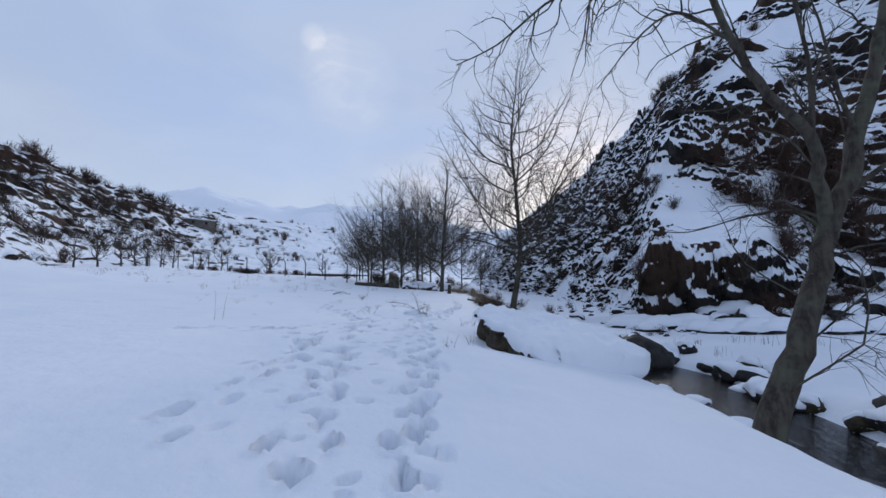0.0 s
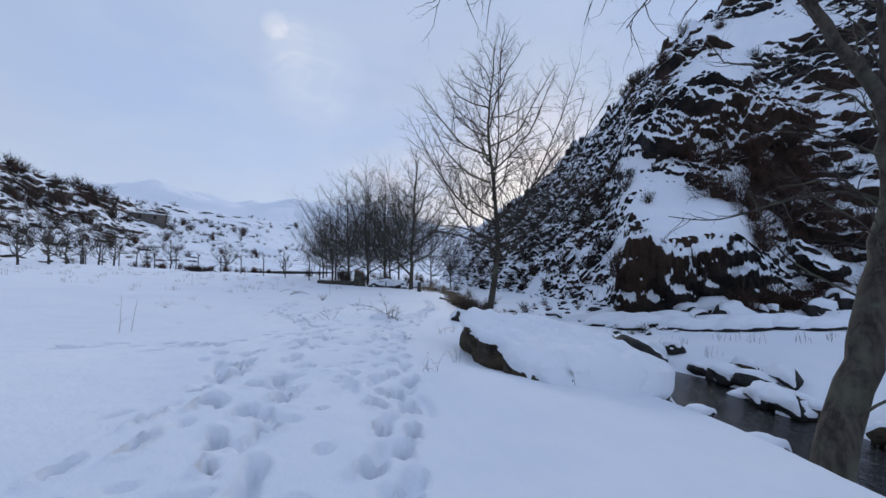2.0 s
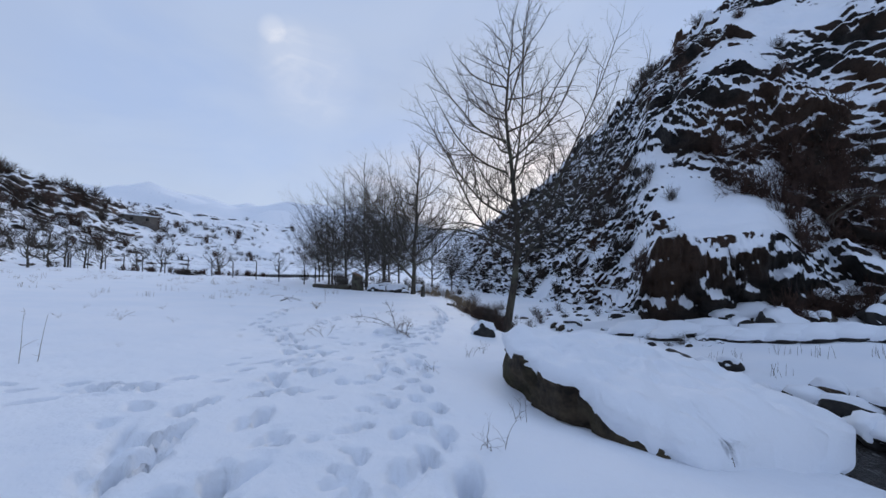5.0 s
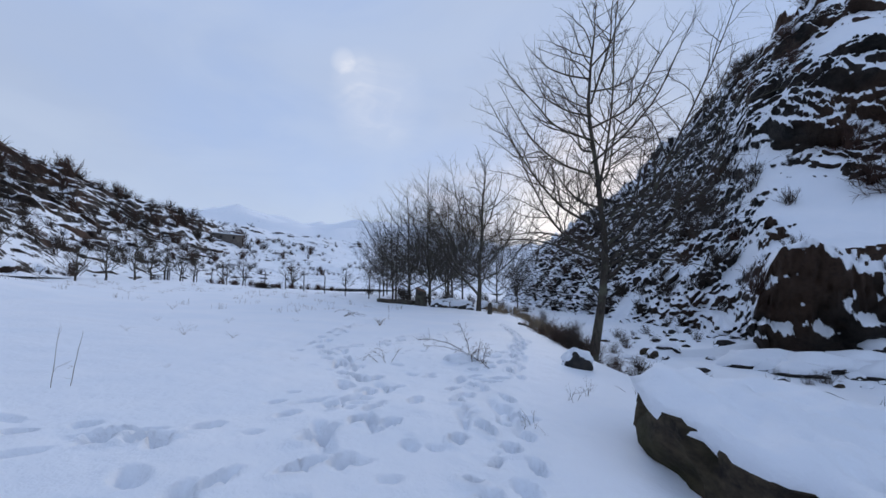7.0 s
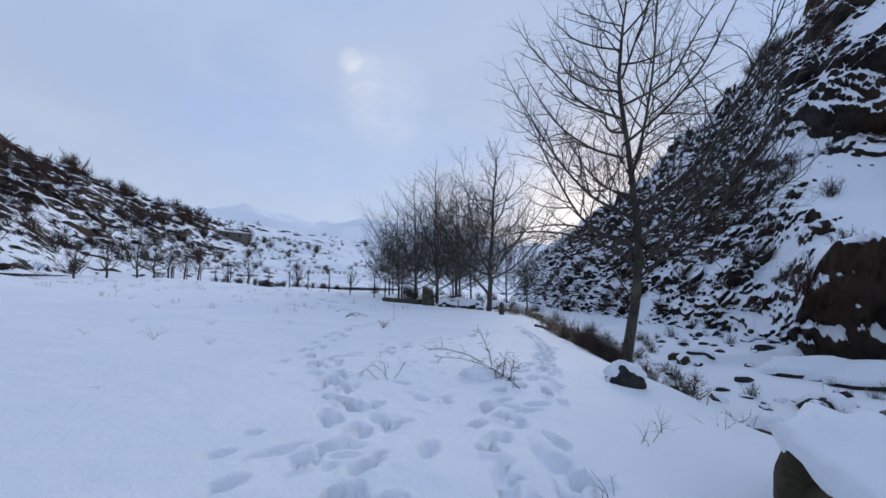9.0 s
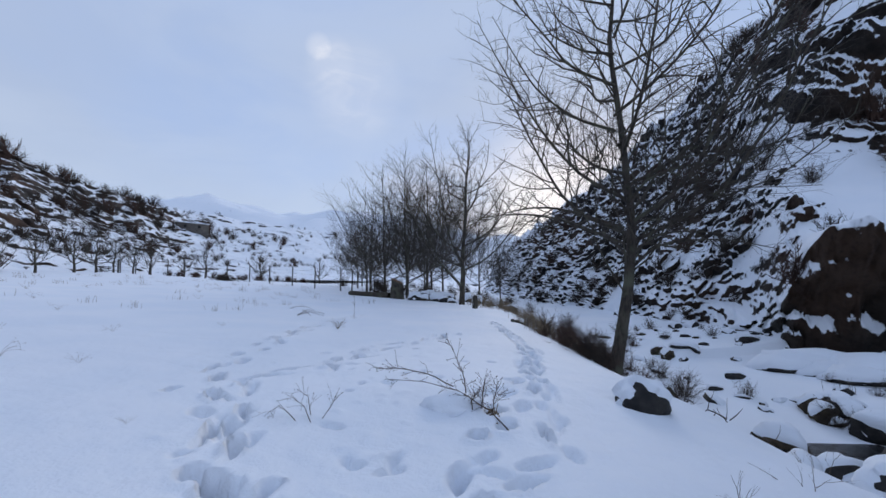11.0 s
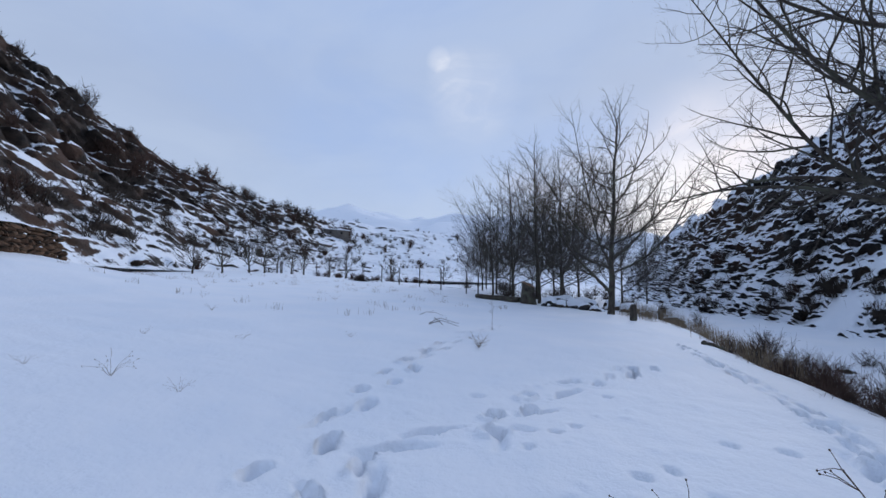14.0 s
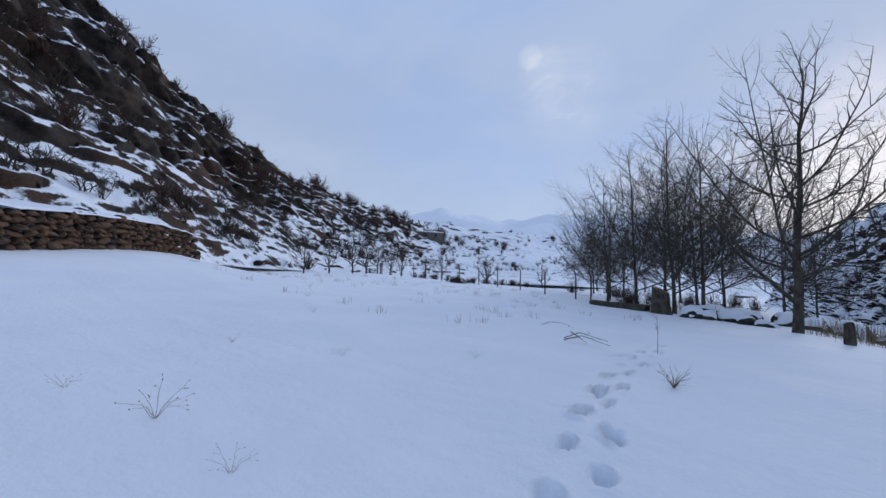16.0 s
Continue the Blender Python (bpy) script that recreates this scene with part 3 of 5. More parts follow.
def crown_limbs(r, height, spread, trunk_r, fork, count, lean=(0, 0), crook=0.0, top_fork=0.72):
    """A leader and ascending limbs round it, for an open-grown bare tree."""
    top = Vector((lean[0], lean[1], height))
    path = [(0, 0, -0.25)]
    for k in (0.15, 0.3, 0.5, 0.72, 0.88, 1.0):
        path.append((top.x * k + crook * math.sin(min(1, k * 1.9) * math.pi) + r.gauss(0, 0.10) * k * 2, top.y * k + r.gauss(0, 0.10) * k * 2, height * k))
    limbs = [(path, trunk_r, 0.012, 10, 0.8)]
    for i in range(count):
        u = fork + (top_fork - fork) * (i / max(1, count - 1)) ** 1.2
        a = i * 2.4 + r.uniform(-0.5, 0.5)
        z0 = height * u
        reach = spread * (1.05 - 0.75 * u) * r.uniform(0.85, 1.05)
        rise = (height * 0.97 - z0) * r.uniform(0.55, 0.9)
        base = Vector((top.x * u + crook * math.sin(min(1, u * 1.9) * math.pi), top.y * u, z0))
        pts = [base]
        for k in (0.22, 0.5, 0.78, 1.0):
            out = reach * k ** 0.72
            pts.append(base + Vector((math.cos(a) * out + r.gauss(0, 0.1), math.sin(a) * out + r.gauss(0, 0.1), rise * k ** 1.3)))
        limbs.append((pts, trunk_r * (0.42 - 0.25 * u), 0.008, 7, 1.0))
    return limbs


def near_tree():
    """The leaning tree on the stream bank: drawn limb by limb."""
    o = Vector((8.04, 9.38, -1.60))
    rel = lambda *p: [tuple(Vector(q) - o) for q in p]
    limbs = [
        (rel((7.9, 9.3, -2.2), (8.15, 9.4, -1.3), (8.75, 9.5, 0.0), (9.30, 9.6, 1.3), (9.75, 9.6, 2.7), (10.15, 9.5, 4.2), (10.5, 9.4, 5.8), (10.7, 9.2, 7.6), (10.6, 9.1, 9.5)), 0.29, 0.075, 12, 0.45),
        (rel((9.62, 9.6, 2.3), (9.25, 9.3, 3.2), (8.95, 9.1, 4.2), (8.0, 8.9, 5.0), (7.3, 8.8, 6.0), (6.75, 8.7, 7.2), (5.8, 8.5, 8.1)), 0.14, 0.04, 8, 0.8),
        (rel((6.75, 8.7, 7.2), (5.6, 8.6, 7.5), (4.6, 8.6, 7.2), (3.7, 8.6, 6.7), (2.8, 8.7, 6.0), (2.0, 8.7, 5.6)), 0.045, 0.010, 6, 1.6),
        (rel((7.3, 8.8, 6.0), (6.3, 8.8, 6.6), (5.5, 8.9, 6.1), (4.8, 9.0, 5.2)), 0.035, 0.008, 6, 1.5),
        (rel((8.95, 9.1, 4.2), (8.9, 9.0, 5.4), (8.6, 8.9, 6.8), (8.2, 8.7, 8.4)), 0.06, 0.015, 6, 0.9),
        (rel((9.8, 9.6, 3.0), (10.6, 9.4, 3.7), (11.4, 9.2, 4.1), (12.4, 9.0, 4.2)), 0.07, 0.015, 6, 0.8),
        (rel((10.2, 9.5, 4.4), (9.7, 9.3, 5.2), (9.3, 9.1, 6.2), (8.9, 9.0, 7.4)), 0.06, 0.012, 6, 1.0),
        (rel((9.7, 9.6, 2.6), (9.2, 9.9, 2.9), (8.4, 10.2, 2.8), (7.4, 10.6, 2.5), (6.6, 10.9, 2.6)), 0.035, 0.008, 5, 0.8),
        (rel((10.4, 9.4, 5.5), (11.0, 9.2, 6.5), (11.7, 9.0, 7.8)), 0.06, 0.015, 6, 0.8),
        (rel((9.9, 9.6, 3.2), (10.4, 9.0, 2.8), (10.5, 8.5, 2.0), (10.2, 8.2, 1.0), (9.9, 8.2, 0.2)), 0.022, 0.006, 5, 0.9),
    ]
    cfg = dict(TREE, density=[3.0, 3.2, 4.0], ratio=[0.36, 0.42, 0.45], rise=[0.0, -0.04, -0.02], lift=[0.02, -0.01, 0.0], bend=0.24, radius=[0.024, 0.010, 0.006], least=[0.9, 0.4, 0.22])
    tree("tree", 11, o, limbs, cfg, "leaning bare tree with grey-brown bark on the stream bank")


near_tree()
rA = random.Random(27)
treeA = crown_limbs(rA, 14.6, 6.4, 0.19, 0.27, 19, (0.35, -0.6), 0.5, 0.82)
for a_, z_, l_ in ((0.1, 3.4, 4.6), (0.6, 4.0, 5.2), (-0.5, 3.0, 4.0), (2.6, 4.4, 4.4), (3.3, 3.9, 4.8), (5.2, 4.8, 4.0), (1.3, 3.6, 3.6)):
    treeA.append(([(0.45, -0.12, z_), (math.cos(a_) * l_ * 0.35, math.sin(a_) * l_ * 0.35, z_ + 0.8), (math.cos(a_) * l_ * 0.7, math.sin(a_) * l_ * 0.7, z_ + 0.9), (math.cos(a_) * l_, math.sin(a_) * l_, z_ + 0.6)], 0.055, 0.008, 6, 1.1))
tree("tree", 22, (4.95, 23.7, bare(4.95, 23.7)), treeA, TREE, "tall bare walnut tree at the bank edge with fine twigs")
treeB = crown_limbs(random.Random(31), 13.4, 6.6, 0.22, 0.20, 16, (0.6, -0.3))
treeB.append(([(0, 0, 1.5), (-0.9, -0.2, 2.5), (-2.2, -0.4, 4.0), (-3.4, -0.5, 6.2), (-4.2, -0.5, 8.0)], 0.12, 0.010, 7, 1.0))
tree("tree", 32, (0.25, 40.6, bare(0.25, 40.6) - 0.1), treeB, dict(TREE, density=[2.2, 3.0, 3.8], radius=[0.036, 0.015, 0.009]), "spreading bare tree with a forked trunk in the snow")

FARTREE = dict(TREE, density=[2.0, 2.6, 3.0], radius=[0.030, 0.015, 0.010], levels=3)
rc = random.Random(41)
copse = []
for k_, (x_, y_, h_) in enumerate(((-5.2, 49.5, 14.5), (-3.4, 51.5, 14.5), (-8.2, 53, 14), (-6.4, 57, 15.5))):
    copse.append(tree("tree", 50 + k_, (x_, y_, bare(x_, y_)), crown_limbs(rc, h_, 8.0, 0.15, 0.10, 15, (rc.uniform(-1, 1), rc.uniform(-1, 1))), FARTREE,
                      "grey bare tree in a dense copse", "trees of the copse"))
for k_, (x_, y_, s_) in enumerate(((-11.5, 58, 0.85), (-2.0, 56, 0.85), (-12.5, 64, 0.9), (-4, 65, 1.0), (-16, 70, 0.85), (2.5, 62, 0.8), (-13, 76, 0.95), (-6, 75, 1.0), (-18, 80, 0.85), (6, 70, 0.7))):
    m_ = pose(x_, y_, bare(x_, y_), 0, 0, k_ * 77.0) @ Matrix.Scale(s_, 4)
    c_ = copy_thing(copse[k_ % 4], m_)
    c_.matrix_basis = m_


def bush(name, seed, at, size, stems, mat, label, squash=1.0, fans=9, stout=1.0):
    r = random.Random(seed)
    w = Wood()
    for _ in range(stems):
        a, t = r.uniform(0, 2 * math.pi), abs(r.gauss(0.0, 0.62))
        way = Vector((math.sin(t) * math.cos(a), math.sin(t) * math.sin(a), math.cos(t) * squash))
        start = Vector((r.gauss(0, 0.10) * size, r.gauss(0, 0.10) * size, -0.05 * size))
        ln = size * r.uniform(0.55, 1.0)
        pts = wander(r, start, way, ln, 5, 0.16, 0.04)
        rr = [0.008 * stout * size * (1 - 0.75 * j / 5) for j in range(6)]
        w.tube(pts, rr, 3)
        for _ in range(fans):
            i = r.randint(1, 4)
            d = (pts[i + 1] - pts[i]).normalized() + Vector((r.gauss(0, 0.7), r.gauss(0, 0.7), r.gauss(0.1, 0.5)))
            q = wander(r, pts[i], d, ln * r.uniform(0.2, 0.45), 3, 0.2, 0.04)
            w.tube(q, [k * stout * size for k in (0.0045, 0.0035, 0.0026, 0.0018)], 3)
    ob = part(name, w.data(), mat)
    ob.matrix_world = pose(*at)
    return tagged(ob, label, "bush")


def scatter(protos, spots, group, r, a=0.7, b=1.3):
    for i, p in enumerate(spots):
        m = pose(p[0], p[1], p[2], 0, 0, r.uniform(0, 360)) @ Matrix.Scale(r.uniform(a, b), 4)
        src = protos[i % len(protos)]
        c = copy_thing(src, m)
        c.matrix_basis = m
        tagged(c, group=group)


def spots_on(name, count, r, test):
    """Points of a slope that pass a test, picked at random."""
    me = bpy.data.objects[name].data
    co = np.empty(len(me.vertices) * 3)
    me.vertices.foreach_get("co", co)
    co = co.reshape(-1, 3)
    good, tries = [], 0
    while len(good) < count and tries < 60000:
        tries += 1
        p = co[r.randrange(len(co))]
        if test(p):
            good.append(tuple(p))
    return good


rb = random.Random(71)
scrub = [bush("bush", 72, (-48, 37, 3.2), 2.2, 26, BUSH, "leafless brown bush on the snowy hillside", 1.0, 8, 2.0),
         bush("bush", 73, (-53, 52, 3.0), 2.5, 30, RUSTBUSH, "leafless russet bush on the snowy hillside", 1.0, 8, 2.0),
         bush("bush", 74, (-60, 72, 2.6), 1.7, 24, BUSH, "low leafless brown bush on the snowy hillside", 0.6, 8, 2.0)]


def joined(name, protos, spots, r, a, b, label):
    """What nobody could count of one kind, in one mesh."""
    vs, fs, base = [], [], 0
    for i, p in enumerate(spots):
        me = protos[i % len(protos)].data
        co = np.empty(len(me.vertices) * 3)
        me.vertices.foreach_get("co", co)
        k, h = r.uniform(a, b), r.uniform(0, 6.3)
        co = co.reshape(-1, 3) @ (np.array([[math.cos(h), math.sin(h), 0], [-math.sin(h), math.cos(h), 0], [0, 0, 1]]) * k) + np.array(p)
        vs += co.tolist()
        fs += [[base + v for v in q.vertices] for q in me.polygons]
        base += len(me.vertices)
    tagged(part(name, (vs, fs), protos[0].data.materials[0]), label, "scrub", kind="stuff")


joined("scrub", [bush("bush", 172, (-50, 45, bare(-50, 45)), 2.0, 9, BUSH, "leafless brown bush on the snowy hillside", 0.9, 5, 2.6)], spots_on("hillside", 900, rb, lambda p: 5.5 < p[2] < 36 and noise.noise(Vector((p[0] * 0.06, p[1] * 0.06, p[2] * 0.12))) > -0.18 and 5 < p[1] < 260 and p[0] < 90 and (p[0] < -34 or p[1] > 105)), rb, 0.5, 1.5,
       "brown leafless scrub scattered over the snowy hillside")
joined("scrub", scrub[1:2], spots_on("hillside", 40, rb, lambda p: 6 < p[2] < 30 and p[1] > 12 and p[1] < 175 and p[0] < 40 and (p[0] < -40 or p[1] > 110)), rb, 0.7, 1.5, "russet leafless scrub in clumps on the snowy hillside")
scatter(scrub, spots_on("hillside", 42, rb, lambda p: 17 < p[2] < 30 and 55 < p[1] < 200 and p[0] > -108), "bushes on the hill crest", rb, 1.3, 2.3)
scatter(scrub[:1], spots_on("hillside", 24, rb, lambda p: p[2] > 25 and p[1] > 30 and p[0] > -112), "bushes on the hill crest", rb, 1.4, 2.6)
orchard = tree("tree", 81, (-52, 60, bare(-52, 60) - 0.1), crown_limbs(random.Random(82), 6.0, 3.2, 0.16, 0.2, 8), dict(FARTREE, levels=2, density=[2.4, 3.4, 3], radius=[0.06, 0.03, 0.02]),
               "small bare fruit tree at the foot of the hill", "orchard trees")
for k_, (x_, y_, s_) in enumerate(((-48, 52, 0.9), (-55, 66, 1.1), (-58, 72, 1.0), (-62, 84, 1.2), (-56, 92, 1.1), (-47, 98, 1.2), (-64, 96, 1.0), (-36, 106, 1.1), (-26, 118, 1.2), (-52, 108, 1.2), (-60, 78, 1.1), (-44, 45, 0.7), (-16, 125, 1.2))):
    m_ = pose(x_, y_, ground_height(x_, y_) - 0.1, 0, 0, k_ * 53.0) @ Matrix.Scale(s_, 4)
    c_ = copy_thing(orchard, m_)
    c_.matrix_basis = m_
scatter(scrub[1:2], [(-58 + 24 * k / 25 + rb.gauss(0, 0.6), 84 + 9 * k / 25 + rb.gauss(0, 0.8), bare(-58 + 24 * k / 25, 84 + 9 * k / 25) - 0.1) for k in range(26)], "hedge at the end of the field", rb, 0.45, 0.75)
crag_bush = [bush("bush", 75, (17, 29.5, 3.2), 1.4, 26, BUSH, "leafless bush growing out of the rock face", 1.0, 8, 1.7),
             bush("bush", 76, (24, 29.0, 3.0), 1.9, 40, RUSTBUSH, "dense leafless bush on a rock ledge", 1.0, 9, 1.6)]
scatter(crag_bush, spots_on("cliff", 44, rb, lambda p: 0 < p[2] < 34 and 20 < p[1] < 85), "bushes on the rock face", rb, 0.5, 1.1)
joined("brush", crag_bush[:1], spots_on("cliff", 95, rb, lambda p: -1.5 < p[2] < 11 and 33 < p[1] < 100 and p[0] < 23), rb, 0.6, 1.4, "leafless brown brush over the rubble slope beyond the stream")
joined("brush", crag_bush[1:], [(x, y, bare(x, y) - 0.05) for x, y in [(20 + 14 * k + rb.gauss(0, 0.8), 26.2 - 2.4 * k + rb.gauss(0, 0.9)) for k in [rb.random() for _ in range(36)]]], rb, 0.5, 1.1, "dense russet brush along the foot of the rock face")
scatter(crag_bush[1:], spots_on("cliff", 18, rb, lambda p: 23 < p[0] < 36 and 24 < p[1] < 38 and 1 < p[2] < 12), "bushes on the rock face", rb, 0.9, 1.5)
scatter(crag_bush, spots_on("cliff", 26, rb, lambda p: 27.5 < p[0] < 34 and 26 < p[1] < 34 and 3 < p[2] < 13), "bushes on the rock face", rb, 0.9, 1.7)
scatter(crag_bush[:1], spots_on("cliff", 9, rb, lambda p: 27 < p[0] < 34 and 47 < p[1] < 54 and p[2] > 24.5), "bushes on the cliff crest", rb, 1.0, 1.7)
scatter(crag_bush[1:], spots_on("cliff", 9, rb, lambda p: 25 < p[0] < 30 and 26 < p[1] < 31 and 2 < p[2] < 8), "bushes on the rock face", rb, 0.8, 1.3)
bank_bush = [bush("bush", 77, (4.0, 25.6, bare(4.0, 25.6)), 1.0, 40, RUSTBUSH, "dry brown brush on the stream bank"), bush("bush", 78, (4.9, 27.5, bare(4.9, 27.5)), 1.1, 36, BUSH, "dry brown brush on the stream bank")]
scatter(bank_bush, [(x, y, bare(x, y) - 0.05) for x, y in ((4.4, 24.6), (5.4, 24.9), (4.3, 26.6), (5.0, 29.2), (5.2, 26.2), (5.6, 28), (5.9, 31), (6.4, 33.5), (5.8, 23.6), (7.9, 25.2), (7.4, 28.4), (6.8, 36), (7.5, 39), (8.6, 42), (9.5, 33), (10.2, 36.5), (4.4, 47), (7, 50), (5, 55), (2, 52))],
        "brush along the stream", rb, 0.6, 1.25)
joined("brush", bank_bush[1:], [(x, y, bare(x, y) - 0.05) for x, y in [(rb.uniform(6.5, 15), rb.uniform(23, 37)) for _ in range(20)]], rb, 0.35, 0.8, "low dry brush scattered over the snowy far bank")
scatter(bank_bush, [(x, y, bare(x, y) - 0.05) for x, y in [(line(EDGE, y_) + rb.uniform(0.2, 3.4), y_) for y_ in [rb.uniform(21.5, 36) for _ in range(18)]]], "brush along the stream", rb, 0.6, 1.2)
thicket = [bush("bush", 79, (-8.5, 50.5, bare(-8.5, 50.5)), 2.2, 50, BUSH, "dense grey-brown thicket under the copse"), bush("bush", 80, (-2.6, 48.5, bare(-2.6, 48.5)), 2.0, 46, BUSH, "dense grey-brown thicket under the copse")]
scatter(thicket, [(x, y, bare(x, y) - 0.1) for x, y in ((-7, 56), (-4.5, 55), (-10, 61), (-1, 60), (-13, 72), (-5, 70), (-15, 80), (3, 58), (6.5, 62), (1, 68), (-9, 72), (-18, 90), (-10, 90), (0, 80), (-20, 75), (-24, 96))], "thicket under the copse", rb, 0.6, 1.1)

# ---------------------------------------------------------------- rocks


def rock_mesh(r, size, sub, rough, angular=0.35):
    bm = bmesh.new()
    bmesh.ops.create_icosphere(bm, subdivisions=sub, radius=1.0)
    o = Vector((r.uniform(0, 50), r.uniform(0, 50), r.uniform(0, 50)))
    cuts = [(Vector((r.gauss(0, 1), r.gauss(0, 1), r.gauss(0, 0.8))).normalized(), r.uniform(0.62, 0.92)) for _ in range(7)]
    for v in bm.verts:
        p = v.co.copy()
        for n, d in cuts:
            k = p.dot(n) - d
            if k > 0:
                p -= n * k * (1 - angular * 0.3)
        p *= 1 + rough * noise.noise(p * 1.6 + o) + rough * 0.45 * noise.noise(p * 4.0 + o) + rough * 0.2 * noise.noise(p * 9.0 + o)
        v.co = Vector((p.x * size[0], p.y * size[1], p.z * size[2]))
    return bm


def capped_rock(name, seed, at, size, turn, mat, label, sub=3, cover=0.06, line_up=0.25, rough=0.22, group="", bare_side=(0, -1), shelter=0.0, lean=0.0):
    """A rock under a cushion of snow that ends in a ragged edge."""
    r = random.Random(seed)
    root = empty(name, pose(*at, 0, lean, turn), label, "rock", group)
    bm = rock_mesh(r, size, sub, rough)
    bm.normal_update()
    cap = bm.copy()
    part("stone", bm, mat, root)
    face = Vector((bare_side[0], bare_side[1], 0))
    for v in cap.verts:
        n = v.normal
        k = n.z - line_up - 1.25 * max(0.0, n.dot(face)) + 0.22 * noise.noise(v.co * 2.3 / max(size) * 2 + Vector((seed, 0, 0))) + 0.16 * noise.noise(v.co * 8.0 + Vector((0, seed, 0)))
        if shelter:  # the cushion hangs lower and lower along the boulder
            q = v.co.x / size[0]
            edge = size[2] * (0.44 - 0.66 * smooth(-0.95, 0.2, q) - 1.8 * smooth(0.05, 0.5, q))
            k = (v.co.z - edge) * 1.6 + 0.5 * max(0.0, n.y) + 0.35 * noise.noise(v.co * 1.7) + 0.28 * noise.noise(v.co * 5.0) + 0.12 * noise.noise(v.co * 12.0)
        v.co += (n * 0.6 + Vector((0, 0, 0.6))) * (cover * 1.5 * smooth(-0.12, 0.22, k) - cover * 0.6)
    part("snow_cap", cap, SNOW, root, "thick soft snow")
    return root


def boulder():
    """A flat-topped boulder falling off towards the stream, its near side bare below a ragged hanging edge of snow."""
    c = Vector((4.45, 11.75, 0))
    rim = [(-1.85, 1.10), (-0.6, 1.75), (0.95, 1.60), (1.75, 0.60), (2.05, -0.55), (1.75, -1.20), (0.4, -1.60), (-0.72, -1.95), (-1.35, -0.9)]
    n, turns, rings = len(rim), 144, 34
    outline = []
    for k in range(turns):
        x = k * n / turns
        i, f = int(x), x - int(x)
        q = [Vector(rim[(i + o) % n]) for o in (-1, 0, 1, 2)]
        outline.append(0.5 * (2 * q[1] + (q[2] - q[0]) * f + (2 * q[0] - 5 * q[1] + 4 * q[2] - q[3]) * f * f + (3 * q[1] - q[0] - 3 * q[2] + q[3]) * f ** 3))

    def top(x, y):
        return 0.44 - 0.16 * (x + 0.95) - 0.12 * (1.35 - y)

    def skin(o, v, thick):
        """v from 0 in the middle over the rim at 0.55 to 1 under the ground."""
        if v < 0.55:
            k = v / 0.55
            p = Vector((o.x * k, o.y * k, 0))
            p.z = top(p.x, p.y) - 0.10 * k ** 6 - 0.10 * k * k + thick
            p.z += thick * (0.9 * noise.noise(Vector((p.x * 1.1, p.y * 1.1, 3.0))) + 0.8 * noise.noise(Vector((p.x * 2.8, p.y * 2.8, 6.0))) - 0.5 * abs(noise.noise(Vector((p.x * 5.5, p.y * 5.5, 9.0)))))
        else:
            k = (v - 0.55) / 0.45
            flare = 1.0 + 0.05 * math.sin(k * 3.0) - 0.16 * k + thick * 0.5 / o.length
            p = Vector((o.x * flare, o.y * flare, 0))
            p.z = top(o.x, o.y) - 0.20 - 1.25 * k + thick * (1 - smooth(0, 0.2, k))
        crack = noise.noise(Vector((p.x * 1.1, p.y * 1.1, p.z * 1.6)))
        n1, _ = noise.voronoi(Vector((p.x * 1.25 + 3, p.y * 1.25, p.z * 1.0)))
        rough = 0.10 * crack + 0.05 * noise.noise(p * 4.0) + 0.16 * (smooth(0.0, 0.12, n1[1] - n1[0]) - 0.8)
        soft_ = 1.0 if thick == 0 else 0.25
        p += Vector((o.x, o.y, 0)).normalized() * rough * soft_ * smooth(0.2, 0.6, v)
        p.z += soft_ * (0.05 * crack + 0.015 * noise.noise(p * 6.0))
        return p

    root = empty("boulder", pose(c.x, c.y, 0), "large brown boulder half buried under thick snow", "rock")
    co = [skin(o, (j + 0.02) / (rings - 1), 0.0) for j in range(rings) for o in outline]
    faces = [(j * turns + k, j * turns + (k + 1) % turns, (j + 1) * turns + (k + 1) % turns, (j + 1) * turns + k) for j in range(rings - 1) for k in range(turns)]
    part("stone", ([tuple(p) for p in co], [f[::-1] for f in faces]), BOULDER, root)
    co = []
    for j in range(rings):
        for k, o in enumerate(outline):
            # bare along the side that faces the walker; the hanging edge sinks to the ground at the near corner
            x = k * n / turns
            along = (n - x) % n
            ragged = 0.05 * noise.noise(Vector((k * 0.16, 2.0, 0))) + 0.035 * noise.noise(Vector((k * 0.5, 5.0, 0)))
            along = along - n if along > 6 else along
            open_side = smooth(-1.0, -0.5, along) * smooth(2.75, 2.1, along)
            east = smooth(3.7, 4.3, x) * smooth(5.9, 5.2, x)
            last = 0.98 - 0.30 * east - open_side * (0.415 - 0.030 * max(0.0, along)) + ragged * (0.4 + open_side)
            v = (j + 0.02) / (rings - 1) * min(0.99, last)
            thin = 0.16 * (1 - smooth(rings - 4, rings - 1, j)) - 0.03 * smooth(rings - 3, rings - 1, j)
            co.append(skin(o, v, max(0.001, thin)) if j < rings - 1 else skin(o, v, 0.0) * 0.985)
    part("snow_cap", ([tuple(p) for p in co], [f[::-1] for f in faces]), SNOW, root, "thick soft snow")


